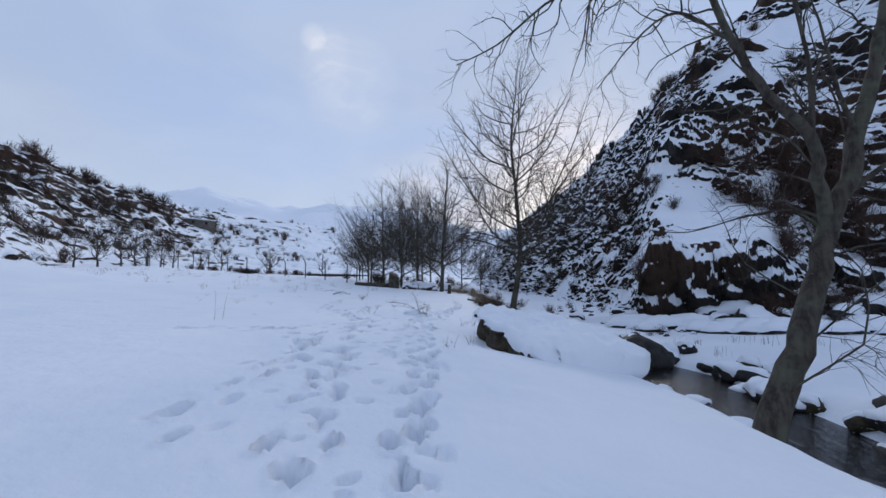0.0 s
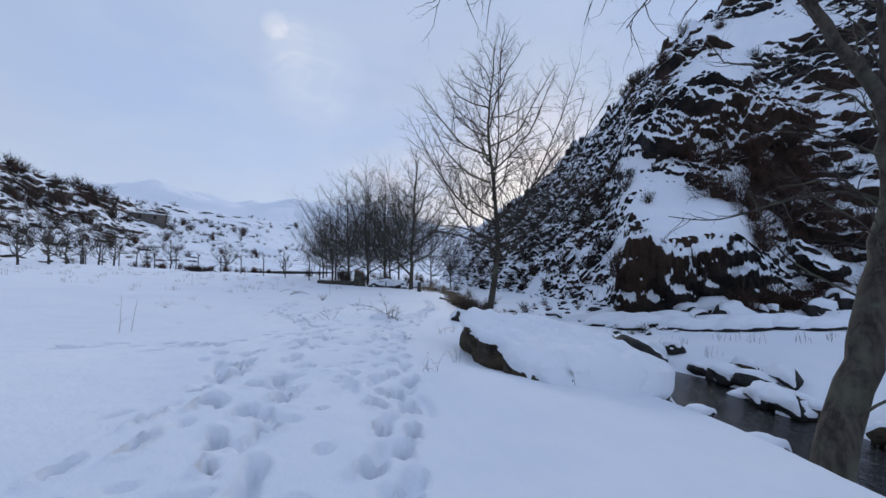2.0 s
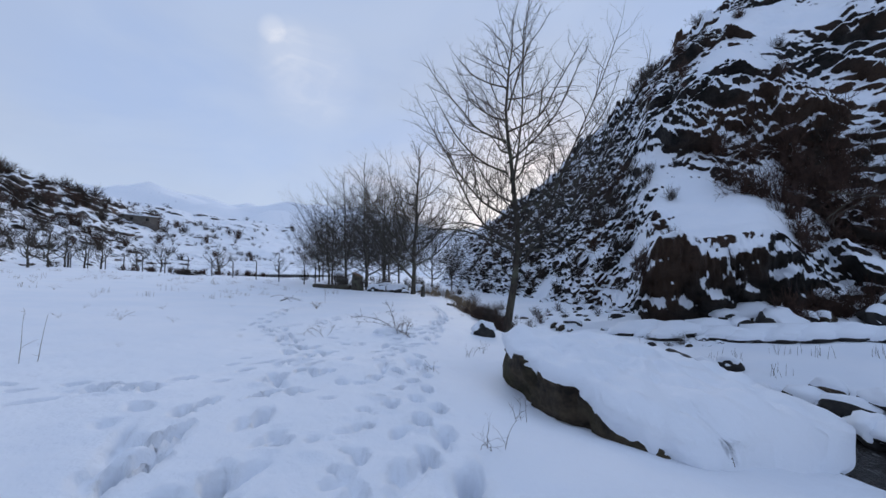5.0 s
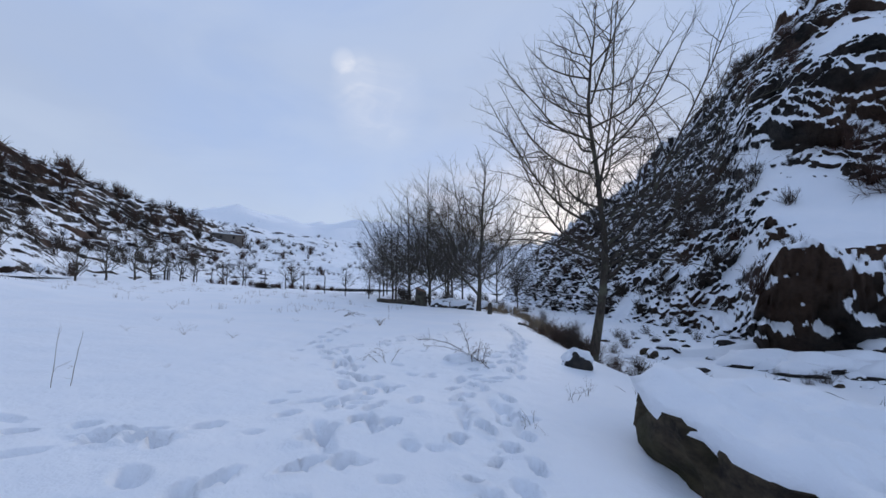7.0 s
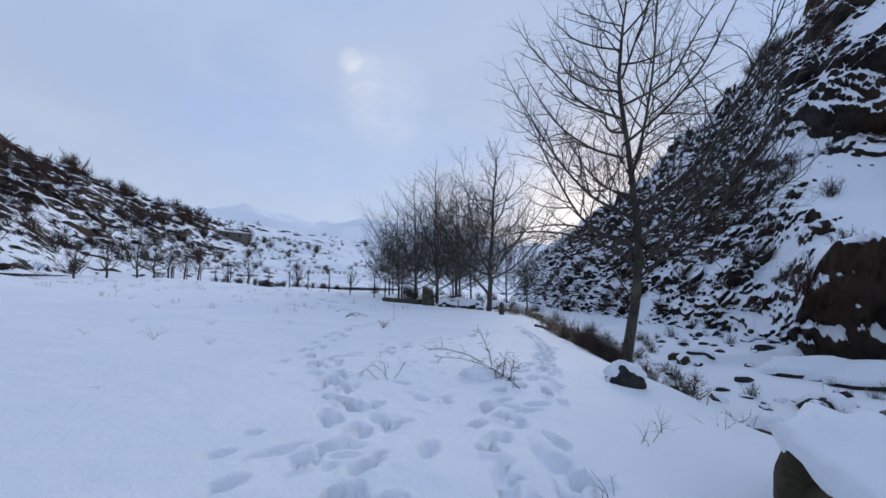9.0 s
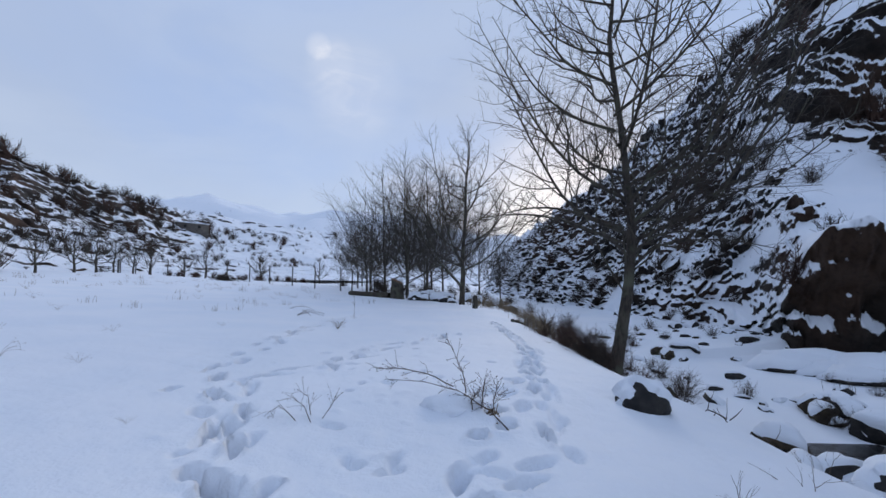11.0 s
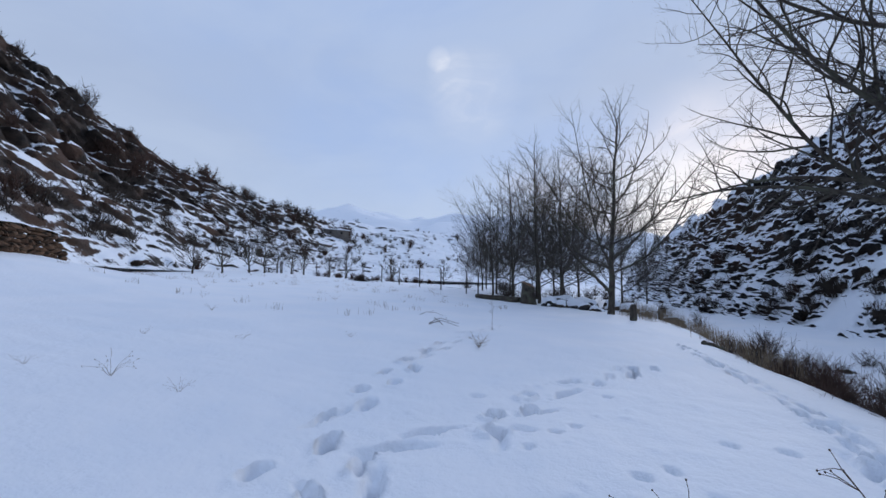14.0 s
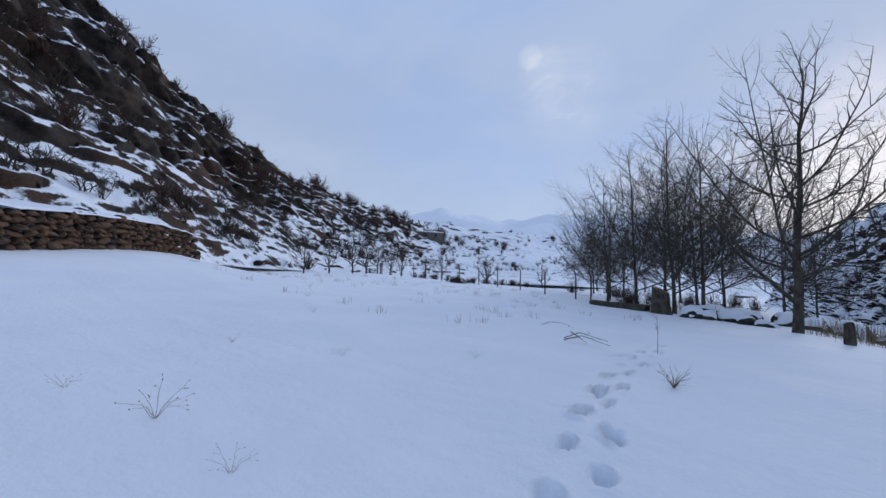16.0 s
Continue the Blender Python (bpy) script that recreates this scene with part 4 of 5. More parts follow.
boulder()
capped_rock("rock", 6, (2.95, 17.4, bare(2.95, 17.4) + 0.0), (0.38, 0.33, 0.34), 20, DARKROCK, "black rock with a round cushion of snow", 4, 0.09, 0.05, 0.2, "", (-0.7, -0.7))
capped_rock("rock", 7, (10.4, 20.2, -2.6), (1.9, 1.3, 1.05), 30, DARKROCK, "big black rock in the stream", 4, 0.03, 0.85, 0.2)
capped_rock("rock", 8, (7.3, 18.2, -1.9), (0.75, 0.5, 0.45), 0, DARKROCK, "snow-topped rock on the stream bank", 4, 0.10, 0.0, 0.2, "", (-0.3, -0.9))
rs = random.Random(90)
pebble = [capped_rock("rock", 91, (8.6, 16.6, -2.5), (0.75, 0.5, 0.42), 0, DARKROCK, "dark wet rock at the edge of the stream", 3, 0.07, 0.30, 0.25, "rocks along the stream"),
          capped_rock("rock", 92, (9.4, 18.4, -2.6), (0.55, 0.42, 0.38), 40, BOULDER, "brown rock at the edge of the stream", 3, 0.07, 0.25, 0.25, "rocks along the stream"),
          capped_rock("rock", 93, (12.6, 15.0, -2.6), (1.0, 0.5, 0.4), 70, DARKROCK, "flat dark rock at the edge of the stream", 3, 0.08, 0.15, 0.25, "rocks along the stream")]
for i_ in range(62):
    y_ = rs.uniform(5, 25)
    s_ = line(STREAM, y_)
    x_ = s_ + rs.choice((-1, -1, 1, 1, 1)) * rs.uniform(1.2, 2.7)
    m_ = pose(x_, y_, bare(x_, y_) + 0.05, rs.uniform(-8, 8), rs.uniform(-8, 8), rs.uniform(0, 360)) @ Matrix.Scale(rs.uniform(0.45, 1.15), 4)
    copy_thing(pebble[i_ % 3], m_).matrix_basis = m_
for i_ in range(34):  # broken step of rock at the back of the far bank
    u_ = i_ / 33
    x_, y_ = 13.4 + 9.5 * u_ + rs.gauss(0, 0.4), 27.0 - 7.5 * u_ + rs.gauss(0, 0.5)
    m_ = pose(x_, y_, bare(x_, y_) + 0.02, 0, 0, rs.uniform(120, 170)) @ Matrix.Scale(rs.uniform(0.8, 1.6), 4)
    copy_thing(pebble[2], m_).matrix_basis = m_
for i_ in range(26):  # fallen blocks at the foot of the face
    t_ = rs.random()
    x_, y_ = 15 + 14 * t_ + rs.gauss(0, 0.7), 27.4 - 4.4 * t_ + rs.gauss(0, 0.8)
    m_ = pose(x_, y_, bare(x_, y_) + 0.15, 0, 0, rs.uniform(0, 360)) @ Matrix.Scale(rs.uniform(0.8, 2.0), 4)
    copy_thing(pebble[i_ % 3], m_).matrix_basis = m_
for i_, (x_, y_, k_) in enumerate(((-4.0, 46.6, 1.5), (-3.0, 46.0, 1.2), (-2.2, 46.4, 1.4), (-1.3, 45.2, 0.9), (-0.6, 44.6, 0.8), (-2.7, 47.6, 1.9), (-1.4, 47.2, 1.6), (1.8, 46, 1.5), (3.2, 46.5, 1.7), (4.4, 45, 1.2), (0.6, 47.5, 1.7), (-0.3, 44.0, 0.5), (2.6, 44.6, 0.7))):
    m_ = pose(x_, y_, bare(x_, y_) + 0.05, 0, 0, rs.uniform(0, 360)) @ Matrix.Scale(k_, 4)
    tagged(copy_thing(pebble[i_ % 3], m_), "dark rock under snow beside the copse", group="rocks beside the copse").matrix_basis = m_
for i_ in range(58):  # rubble half buried in the snow beyond the gully
    x_, y_ = rs.uniform(6.5, 17), rs.uniform(22, 37)
    m_ = pose(x_, y_, bare(x_, y_) - 0.03, rs.uniform(-10, 10), rs.uniform(-10, 10), rs.uniform(0, 360)) @ Matrix.Scale(rs.choice((0.3, 0.4, 0.5, 0.8)), 4)
    tagged(copy_thing(pebble[i_ % 3], m_), "small dark rock half buried in the snow", group="rubble beyond the gully").matrix_basis = m_

# ---------------------------------------------------------------- stumps, fence, wall, hut


def stump(at, radius, tall, seed, mat, label):
    r = random.Random(seed)
    root = empty("tree_stump", pose(*at), label, "stump")
    bm, rings = bmesh.new(), []
    for j in range(6):
        k = j / 5
        ring = []
        for i in range(14):
            a = 2 * math.pi * i / 14
            q = radius * (1.25 - 0.35 * k ** 0.5) * (1 + 0.14 * noise.noise(Vector((math.cos(a) * 1.5, math.sin(a) * 1.5, k * 2 + seed))))
            ring.append(bm.verts.new((q * math.cos(a), q * math.sin(a), -0.2 + (tall + 0.2) * k + (0.16 * tall * math.sin(a + seed) if j == 5 else 0))))
        rings.append(ring)
    for a, b in zip(rings, rings[1:]):
        for i in range(14):
            bm.faces.new((a[i], a[(i + 1) % 14], b[(i + 1) % 14], b[i]))
    part("bark", bm, mat, root)
    bm = bmesh.new()
    bm.faces.new([bm.verts.new(v) for v in [(radius * 0.86 * math.cos(i * math.pi / 7), radius * 0.86 * math.sin(i * math.pi / 7), tall + 0.16 * tall * math.sin(i * math.pi / 7 + seed) - 0.01) for i in range(14)]])
    part("cut_face", bm, WOODCUT, root, "pale cut wood")
    return root


stump((1.16, 36.9, bare(1.16, 36.9)), 0.17, 0.75, 3, BARK, "short weathered tree stump standing in snow")
stump((-5.9, 47.6, bare(-5.9, 47.6)), 0.62, 1.7, 5, BARK, "thick dark tree stump at the edge of the copse")


def fallen_log(a, b, radius, label):
    w, r = Wood(), random.Random(int(radius * 1000))
    a, b = Vector(a), Vector(b)
    pts = [a.lerp(b, k / 8) + Vector((r.gauss(0, 0.04), r.gauss(0, 0.04), r.gauss(0, 0.02))) for k in range(9)]
    w.tube(pts, [radius * (1 - 0.04 * k) for k in range(9)], 9)
    ob = part("log", w.data(), BARK)
    return tagged(ob, label, "log")


fallen_log((-6.8, 48.6, bare(-6.8, 48.6) + 0.2), (-11.5, 51.0, bare(-11.5, 51) + 0.2), 0.32, "fallen log lying in the snow by the copse")
fallen_log((2.75, 30.4, bare(2.75, 30.4) + 0.05), (3.5, 29.9, bare(3.5, 29.9) + 0.05), 0.10, "short dark log on the bank edge")


def fence():
    line_ = [(-62, 77.5), (-46, 72.5), (-32.5, 68.5), (-23, 62.5), (-14.4, 56.8), (-10.5, 53)]
    root = empty("fence", pose(-30, 65, 0), "wire fence on thin dark posts across the snowy field", "fence")
    tops = []
    for (ax, ay), (bx, by) in zip(line_, line_[1:]):
        n = max(2, round(math.hypot(bx - ax, by - ay) / 4.6))
        for i in range(n):
            tops.append((ax + (bx - ax) * i / n, ay + (by - ay) * i / n))
    r = random.Random(6)
    for x, y in tops:
        w, z, t = Wood(), bare(x, y), 2.75 + r.uniform(-0.15, 0.15)
        lean = Vector((r.gauss(0, 0.04), r.gauss(0, 0.04), 0))
        foot = Vector((x + 30, y - 65, z - 0.2))
        w.tube([foot, foot + Vector((0, 0, t)) + lean, foot + Vector((-0.16, -0.22, t + 0.32)) + lean], [0.085, 0.075, 0.05], 6)
        part("post", w.data(), POST, root)
    for h in (0.5, 1.1, 1.7, 2.15):
        w = Wood()
        w.tube([Vector((x + 30, y - 65, bare(x, y) + h)) for x, y in tops], [0.008] * len(tops), 3)
        part("wire", w.data(), POST, root)


fence()


def field_gate():
    root = empty("gate", pose(-62.5, 77.6, bare(-62.5, 77.6), 0, 0, 17), "dark metal field gate between two thick posts", "gate")
    for x in (-3.4, 0.0):
        w = Wood()
        w.tube([Vector((x, 0, -0.3)), Vector((x, 0, 2.6))], [0.16, 0.15], 8)
        part("gate_post", w.data(), POST, root)
    for z in (0.5, 1.2, 1.9):
        w = Wood()
        w.tube([Vector((-3.3, 0, z)), Vector((-0.1, 0, z))], [0.04, 0.04], 6)
        part("rail", w.data(), POST, root)


field_gate()


def brush_heap(at, size, label):
    r = random.Random(17)
    w = Wood()
    for _ in range(260):
        a, d = r.uniform(0, 6.3), abs(r.gauss(0, 0.45))
        p = Vector((math.cos(a) * d * size[0], math.sin(a) * d * size[1], r.uniform(0, 1) * size[2] * max(0.1, 1 - d)))
        w.tube(wander(r, p, Vector((r.gauss(0, 1), r.gauss(0, 1), r.gauss(0, 0.25))), r.uniform(0.5, 1.6), 3, 0.2, 0.0), [0.035, 0.03, 0.02, 0.01], 3)
    ob = part("brush_heap", w.data(), BUSH)
    ob.matrix_world = pose(*at)
    tagged(ob, label, "brush heap")


brush_heap((-34.8, 66.0, bare(-34.8, 66.0)), (2.6, 1.4, 0.9), "dark heap of cut brush lying in the snow")


def hut(at, turn, size, label):
    root = empty("hut", pose(*at, 0, 0, turn), label, "hut")
    x, y, z = size
    for name, a, b, c, d in (("wall", -x, -y, x, -y), ("wall", x, -y, x, y), ("wall", x, y, -x, y), ("wall", -x, y, -x, -y)):
        bm = bmesh.new()
        bmesh.ops.create_cube(bm, size=1)
        ln, ang = math.hypot(c - a, d - b), math.atan2(d - b, c - a)
        bmesh.ops.transform(bm, matrix=Matrix.Translation(((a + c) / 2, (b + d) / 2, z / 2 - 1.5)) @ Matrix.Rotation(ang, 4, "Z") @ Matrix.Diagonal((ln, 0.25, z + 3, 1)), verts=bm.verts)
        part(name, bm, PLASTER, root)
    bm = bmesh.new()
    bmesh.ops.create_cube(bm, size=1)
    bmesh.ops.transform(bm, matrix=Matrix.Translation((0, 0, z + 0.16)) @ Matrix.Diagonal((2 * x + 0.8, 2 * y + 0.8, 0.3, 1)), verts=bm.verts)
    bmesh.ops.bevel(bm, geom=bm.edges[:], offset=0.06, segments=2, affect="EDGES")
    part("roof", bm, SNOW, root, "flat snow-covered roof")
    for u in (-0.5, 0.4):
        bm = bmesh.new()
        bmesh.ops.create_cube(bm, size=1)
        bmesh.ops.transform(bm, matrix=Matrix.Translation((u * x, -y - 0.14, z * 0.55)) @ Matrix.Diagonal((0.9, 0.06, 1.1, 1)), verts=bm.verts)
        part("window", bm, DARKROCK, root, "dark window opening")


def near_vertex(name, x, y):
    me = bpy.data.objects[name].data
    return min((v.co for v in me.vertices), key=lambda c: (c.x - x) ** 2 + (c.y - y) ** 2).copy()


p_ = near_vertex("hillside", -104, 150)
hut((p_.x, p_.y, p_.z - 0.3), 52, (5.2, 2.6, 2.6), "low brown-grey hut with a flat snowy roof on the hill")


def stone_wall(a, b, courses):
    """A dry-stone terrace wall, stone by stone."""
    root = empty("stone_wall", pose(a[0], a[1], 0), "brown dry-stone terrace wall below the hillside", "wall")
    r = random.Random(23)
    shapes = []
    for k in range(6):
        bm = rock_mesh(r, (0.5, 0.5, 0.5), 2, 0.34, 0.0)
        me = bpy.data.meshes.new("stone")
        bm.to_mesh(me)
        bm.free()
        me.materials.append(STONE)
        shapes.append(me)
    d = Vector((b[0] - a[0], b[1] - a[1], 0))
    length, ang = d.length, math.atan2(d.y, d.x)
    d.normalize()
    for c in range(courses):
        x = -0.2 * (c % 2)
        while x < length - 0.3 * c:
            w = r.choice((0.26, 0.36, 0.48, 0.62, 0.85)) * r.uniform(0.85, 1.15)
            p = d * (x + w / 2)
            ob = new("stone", r.choice(shapes))
            ob.parent = root
            g = bare(a[0] + p.x, a[1] + p.y)
            ob.matrix_basis = pose(p.x + r.gauss(0, 0.08), p.y + r.gauss(0, 0.08), g + 0.12 + c * 0.30 + r.gauss(0, 0.04), r.gauss(0, 9), r.gauss(0, 9), math.degrees(ang) + r.gauss(0, 14)) @ Matrix.Diagonal((w * 1.2, 0.66, r.uniform(0.30, 0.46), 1))
            x += w
    return length


def wall_snow(a, b, h):
    """The snow lying behind and on the wall."""
    co, faces, n = [], [], 60
    for i in range(n + 1):
        k = i / n
        x, y = a[0] + (b[0] - a[0]) * k, a[1] + (b[1] - a[1]) * k
        g = bare(x, y) + h * (1 - 0.15 * k)
        nx, ny = -(b[1] - a[1]), b[0] - a[0]
        q = math.hypot(nx, ny)
        nx, ny = nx / q, ny / q
        for o, z in ((-0.30, g + 0.02), (-0.22, g + 0.12), (0.1, g + 0.17), (0.9, g + 0.2), (2.4, g + 0.5), (6.0, g + 1.0)):
            j = 0.07 * bumps(i * 0.5, o * 3, 1.0, 2.0)
            co.append((x + nx * o, y + ny * o, z + j))
    for i in range(n):
        for j in range(5):
            faces.append((i * 6 + j, (i + 1) * 6 + j, (i + 1) * 6 + j + 1, i * 6 + j + 1))
    tagged(part("snow_bank", (co, faces), SNOW), "snow lying on the terrace behind the stone wall", "snow bank", kind="structure")


stone_wall((-24.2, 14.6), (-35, 29.4), 6)
wall_snow((-24.2, 14.6), (-35, 29.4), 1.85)

# ---------------------------------------------------------------- dead plants in the snow


def weed(name, seed, at, lines_, mat, label, shoots=0, heads=0.0, radius=0.006, turn=0):
    """A dead plant: stalks given as points, with side shoots and small seed heads."""
    r = random.Random(seed)
    root = empty(name, pose(*at, 0, 0, turn), label, "plant")
    for pts in lines_:
        pts = [Vector(p) for p in pts]
        w = Wood()
        fine = []
        for a, b in zip(pts, pts[1:]):
            fine += [a.lerp(b, k / 3) + Vector((r.gauss(0, 0.004), r.gauss(0, 0.004), r.gauss(0, 0.004))) for k in range(3)]
        fine.append(pts[-1])
        n = len(fine) - 1
        w.tube(fine, [radius * (1 - 0.7 * j / n) for j in range(n + 1)], 5)
        ends = [fine[-1]]
        for _ in range(shoots):
            i = r.randint(max(1, n // 4), n - 1)
            d = (fine[i + 1] - fine[i]).normalized() + Vector((r.gauss(0, 0.6), r.gauss(0, 0.6), r.gauss(0.15, 0.5)))
            q = wander(r, fine[i], d, r.uniform(0.08, 0.26), 4, 0.2, 0.0)
            w.tube(q, [radius * 0.4, radius * 0.35, radius * 0.3, radius * 0.25, radius * 0.2], 3)
            ends.append(q[-1])
            if r.random() < 0.6:
                q2 = wander(r, q[2], d + Vector((r.gauss(0, 0.8), r.gauss(0, 0.8), r.gauss(0, 0.6))), 0.10, 3, 0.2, 0)
                w.tube(q2, [radius * 0.3, radius * 0.25, radius * 0.2, radius * 0.15], 3)
                ends.append(q2[-1])
        part("stalk", w.data(), mat, root)
        if heads:
            h = Wood()
            for e in ends:
                h.tube([e - Vector((0, 0, heads)), e - Vector((0, 0, heads * 0.3)), e + Vector((0, 0, heads * 0.4)), e + Vector((0, 0, heads))], [heads * 0.2, heads * 0.8, heads * 0.7, heads * 0.1], 5)
            tagged(part("seed_heads", h.data(), mat, root), kind="stuff")
    return root


def on(x, y, dz=0.0):
    return (x, y, land(x, y) + dz)


weed("dead_plant", 1, on(0.30, 16.65), [[(0.70, -0.75, -0.05), (0.40, -0.25, 0.12), (0.0, 0.05, 0.26), (-0.45, 0.1, 0.36), (-0.95, 0.05, 0.40)],
                                      [(0.12, 0.05, 0.05), (0.10, 0.1, 0.40), (0.0, 0.15, 0.66), (-0.14, 0.2, 0.90)],
                                      [(-0.05, 0.1, 0.3), (-0.4, 0.15, 0.46), (-0.8, 0.15, 0.52), (-1.1, 0.2, 0.50)],
                                      [(0.3, -0.1, 0.0), (0.32, -0.1, 0.28), (0.36, -0.05, 0.42)], [(0.42, -0.2, 0.0), (0.46, -0.2, 0.25), (0.52, -0.1, 0.36)],
                                      [(0.2, -0.1, -0.02), (0.18, -0.15, 0.2), (0.26, -0.2, 0.32)]], WEED, "broken dead plant bent over under snow", 16, 0.007, 0.009)
capped_rock("snow_clump", 14, on(0.25, 16.7, -0.02), (0.42, 0.28, 0.14), 10, SNOW, "clump of snow caught in the dead plant", 3, 0.05, -0.5, 0.3)
_l = random.Random(88)
weed("dry_leaves", 9, on(0.72, 16.5), [[(_l.gauss(0, 0.12), _l.gauss(0, 0.10), 0.26 + _l.uniform(0, 0.12)), (_l.gauss(0, 0.15), _l.gauss(0, 0.12), 0.22), (_l.gauss(0, 0.18), _l.gauss(0, 0.14), 0.02)] for _ in range(26)], STRAW, "clump of dry drooping leaves on a broken plant", 1, 0, 0.006)
weed("dead_plant", 2, on(-1.5, 16.1), [[(0.2, -0.25, 0), (0.05, -0.05, 0.12), (-0.15, 0.05, 0.2), (-0.40, 0.1, 0.14)], [(0.1, 0.0, 0.0), (0.05, 0.05, 0.22), (-0.1, 0.05, 0.3)], [(0.0, -0.2, 0), (-0.25, -0.1, 0.16), (-0.4, -0.2, 0.05)], [(0.3, -0.1, 0), (0.45, -0.1, 0.2), (0.5, -0.1, 0.28)]],
     WEED, "small tangled dead plant in the snow", 7, 0.005, 0.0055).scale = (0.9, 0.9, 0.9)
weed("dead_stalk", 3, on(-5.3, 12.7), [[(0, 0, -0.05), (0.02, 0, 0.35), (0.0, 0.05, 0.85)], [(0.18, 0.1, -0.05), (0.25, 0.1, 0.4), (0.32, 0.1, 0.78)]], STRAW, "two thin dry stalks standing in the snow", 2, 0, 0.005)
spray = weed("dry_plant", 4, on(-7.7, 17.9, -0.02), [[(0, 0, 0), (0.12 * math.cos(a), 0.12 * math.sin(a), 0.16), (0.32 * math.cos(a), 0.32 * math.sin(a), 0.20 + 0.18 * math.sin(a * 3) ** 2)] for a in (0.2, 0.9, 1.8, 2.7, 3.3, 4.2, 5.3)], STRAW, "dry fan-shaped plant with small seed heads in the snow", 1, 0.008, 0.0026)
for x_, y_, k_, t_ in ((-6.2, 17.9, 0.55, 40), (-9.1, 17.5, 0.5, 100), (-8.6, 21.0, 0.6, 200), (-7.0, 23.0, 0.5, 20), (-10.5, 20.0, 0.5, 310), (-13.5, 24.0, 0.8, 80), (-4.9, 14.2, 0.3, 0), (-3.2, 15.6, 0.3, 120), (-15, 33, 0.9, 50), (-18, 27, 0.9, 10), (-22, 30, 1.0, 100), (-20, 40, 0.9, 30), (-12, 36, 0.8, 70), (-26, 37, 1.0, 160)):
    m_ = pose(*on(x_, y_, -0.02), 0, 0, t_) @ Matrix.Scale(k_, 4)
    tagged(copy_thing(spray, m_), group="dry plants in the field").matrix_basis = m_
weed("dry_tuft", 5, on(-3.7, 23.9, -0.02), [[(0, 0, 0), (0.10 * math.cos(a * 2.4), 0.10 * math.sin(a * 2.4), 0.16), (0.26 * math.cos(a * 2.4), 0.26 * math.sin(a * 2.4), 0.22 + 0.02 * a % 0.2)] for a in range(12)], STRAW, "tuft of dry straw poking out of the snow", 2, 0.0, 0.006)
weed("dry_stalk", 6, on(-4.3, 27.8), [[(0, 0, -0.05), (0.02, 0, 0.5), (0, 0, 1.05)]], STRAW, "single dry stalk standing in the snow", 7, 0.01, 0.008)
weed("fallen_sticks", 7, on(-6.3, 27.5, 0.05), [[(-0.35, 0.1, 0.02), (0.1, 0, 0.22), (0.9, -0.2, 0.08)], [(-0.3, -0.1, 0.0), (0.2, -0.15, 0.16), (1.0, -0.5, 0.02)], [(-0.2, 0.2, 0.2), (0.1, 0.0, 0.1), (0.4, -0.4, 0.0)]], WEED, "broken sticks lying on the snow", 2, 0, 0.018)
weed("bent_stalk", 8, on(-7.9, 30.6), [[(-0.6, 0, 0.0), (-0.2, 0, 0.16), (0.3, 0, 0.14), (0.6, 0.1, 0)]], WEED, "bent dry stalk arching over the snow", 1, 0, 0.012)
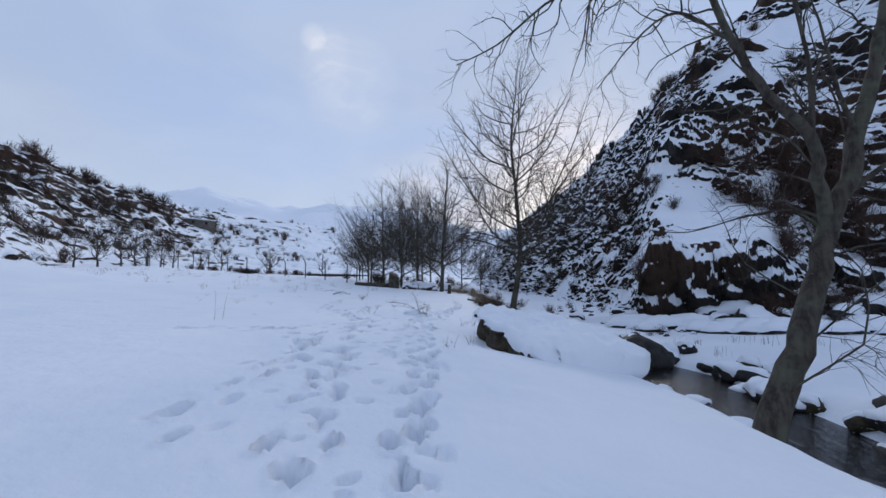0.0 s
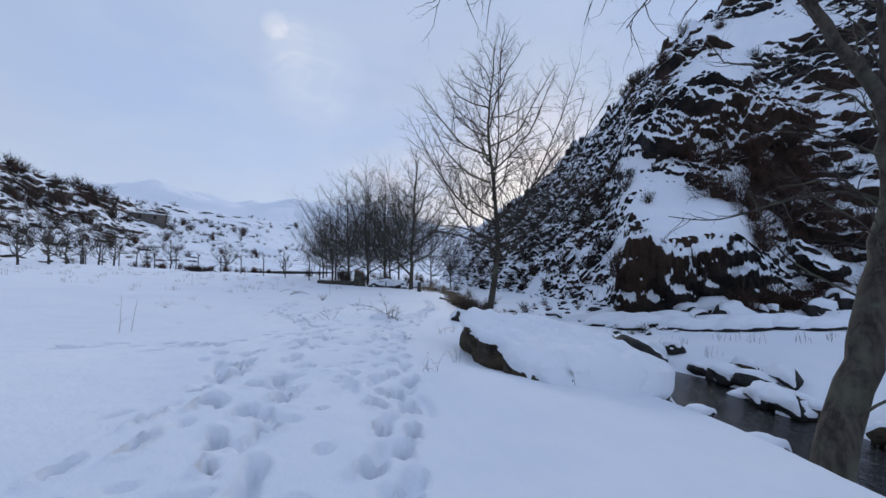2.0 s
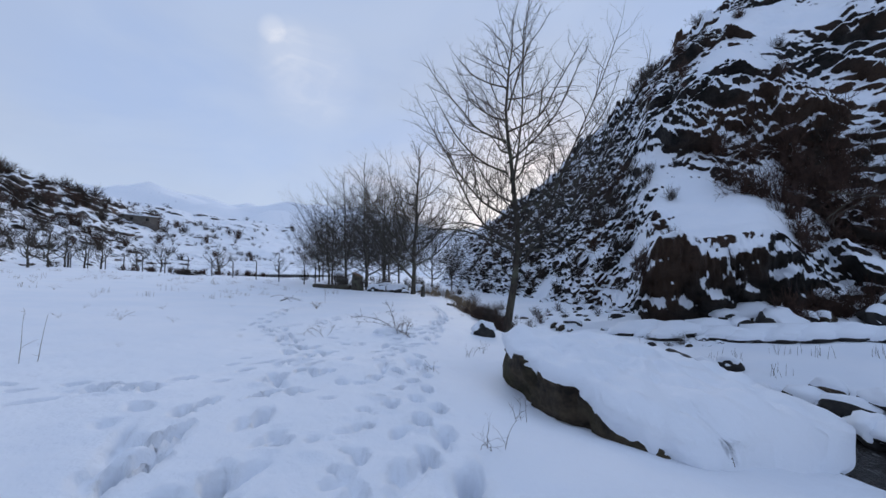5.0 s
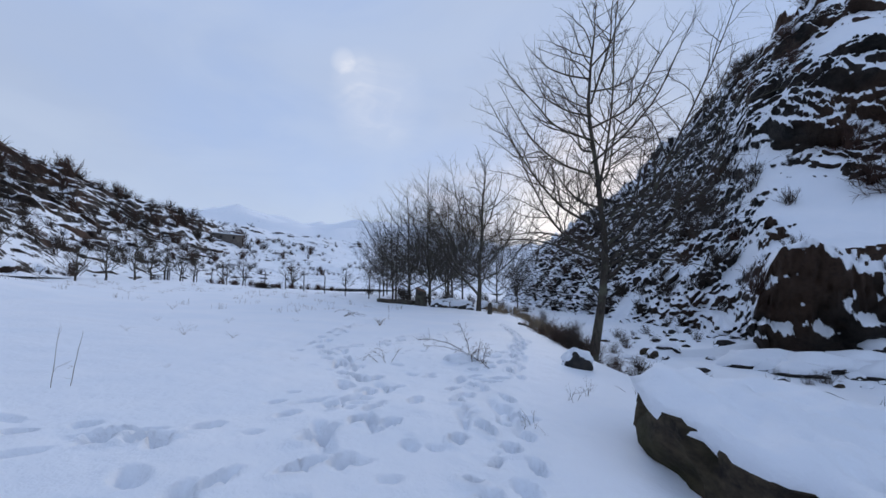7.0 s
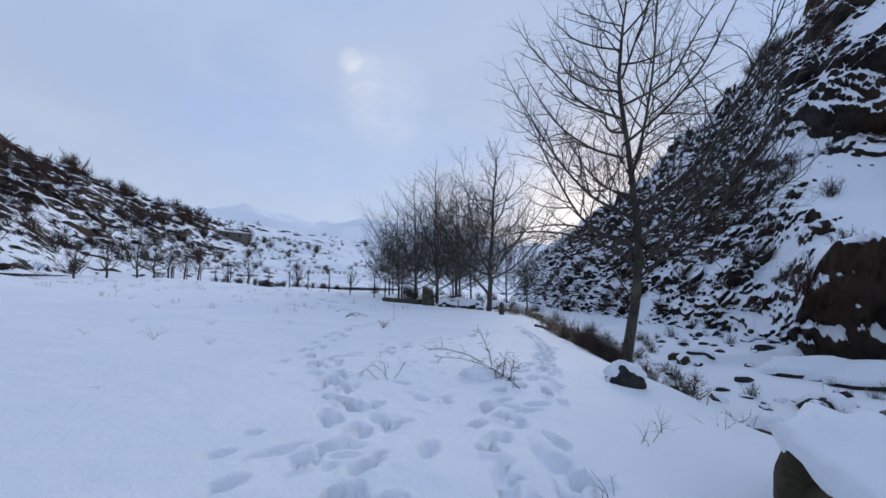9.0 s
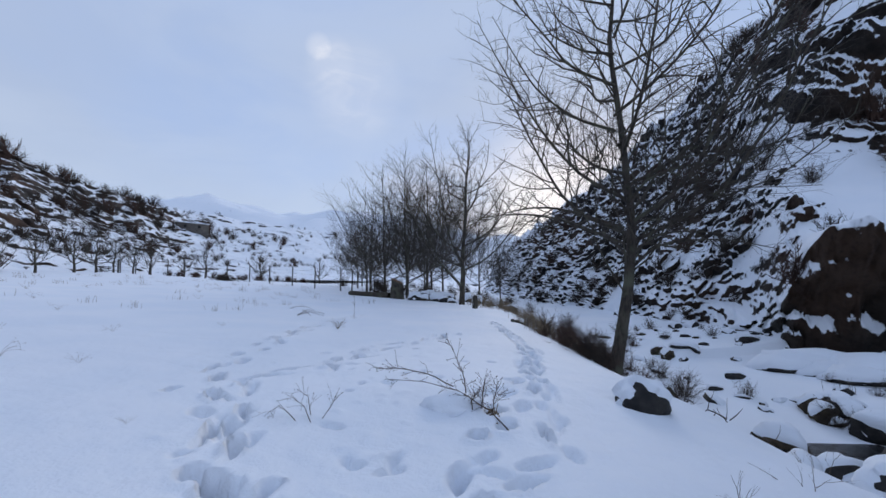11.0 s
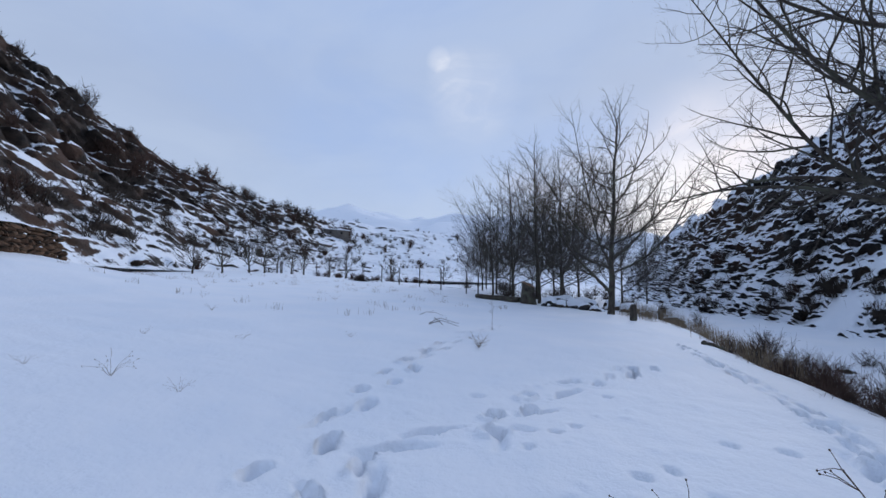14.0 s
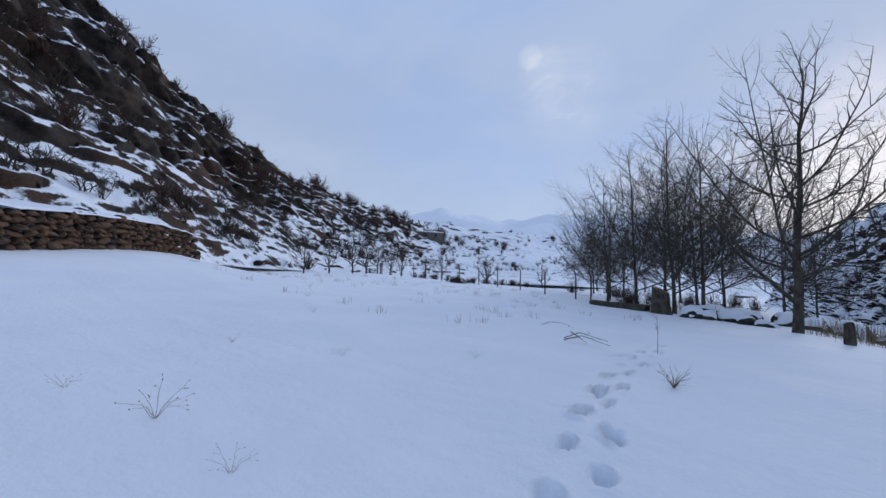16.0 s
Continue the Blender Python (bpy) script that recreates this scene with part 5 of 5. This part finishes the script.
for x_, y_, s_ in ((2.2, 14.3, 61), (2.5, 14.9, 62), (2.3, 10.6, 63), (3.6, 15.6, 64), (3.1, 23.6, 65), (1.3, 12.8, 66), (1.8, 9.6, 67), (5.0, 14.6, 68), (4.4, 16.4, 69), (5.7, 13.6, 70)):
    r_ = random.Random(s_)
    twigs_ = []
    for _ in range(4):
        bx_, by_, dx_, dy_, tall_ = r_.gauss(0, 0.08), r_.gauss(0, 0.08), r_.gauss(0, 0.08), r_.gauss(0, 0.08), r_.uniform(0.14, 0.34)
        twigs_.append([(bx_, by_, 0), (bx_ + dx_ * 0.6, by_ + dy_ * 0.6, tall_ * 0.55), (bx_ + dx_ * 1.6, by_ + dy_ * 1.6, tall_)])
    weed("dead_twigs", s_, on(x_, y_, -0.03), twigs_, WEED, "few dead twigs sticking out of the snow", 2, 0, 0.0035)


def reeds(name, spots, label, r, tall, mat):
    w = Wood()
    for x, y in spots:
        z = bare(x, y)
        for _ in range(9):
            p = Vector((x + r.gauss(0, 0.22), y + r.gauss(0, 0.22), z - 0.05))
            w.tube(wander(r, p, Vector((r.gauss(0, 0.12), r.gauss(0, 0.12), 1)), tall * r.uniform(0.5, 1.1), 3, 0.06, 0.0), [0.008, 0.006, 0.005, 0.003], 3)
    tagged(part(name, w.data(), mat), label, "dry grass", kind="stuff")


rr_ = random.Random(33)
reeds("dry_reeds", [(rr_.uniform(3.2, 5.2), rr_.uniform(26, 38)) for _ in range(80)], "dry straw-coloured reeds along the bank edge", rr_, 0.75, STRAW)
reeds("dry_reeds", [(rr_.uniform(0.8, 6.5), rr_.uniform(38, 47)) for _ in range(90)], "dry straw-coloured reeds behind the bare tree", rr_, 0.9, STRAW)
reeds("dry_grass", [(rr_.uniform(-45, -6), rr_.uniform(26, 62)) for _ in range(110)], "sparse dry grass stalks poking out of the snowy field", rr_, 0.35, STRAW)
reeds("dry_grass", [(rr_.uniform(11, 22), rr_.uniform(18, 27)) for _ in range(14)], "dry grass stalks on the far bank", rr_, 0.5, WEED)


def twig_litter():
    r = random.Random(44)
    w = Wood()
    for _ in range(90):
        y = r.uniform(18, 26)
        x = line(EDGE, y) + r.uniform(0.8, 4.2)
        p = Vector((x, y, bare(x, y) + 0.06))
        w.tube(wander(r, p, Vector((r.gauss(0, 1), r.gauss(0, 1), r.gauss(0.05, 0.2))), r.uniform(0.2, 0.7), 4, 0.25, 0), [0.010, 0.009, 0.007, 0.005, 0.003], 4)
    tagged(part("fallen_twigs", w.data(), BUSH), "tangle of fallen twigs and driftwood on the bank", "twigs", kind="stuff")


twig_litter()
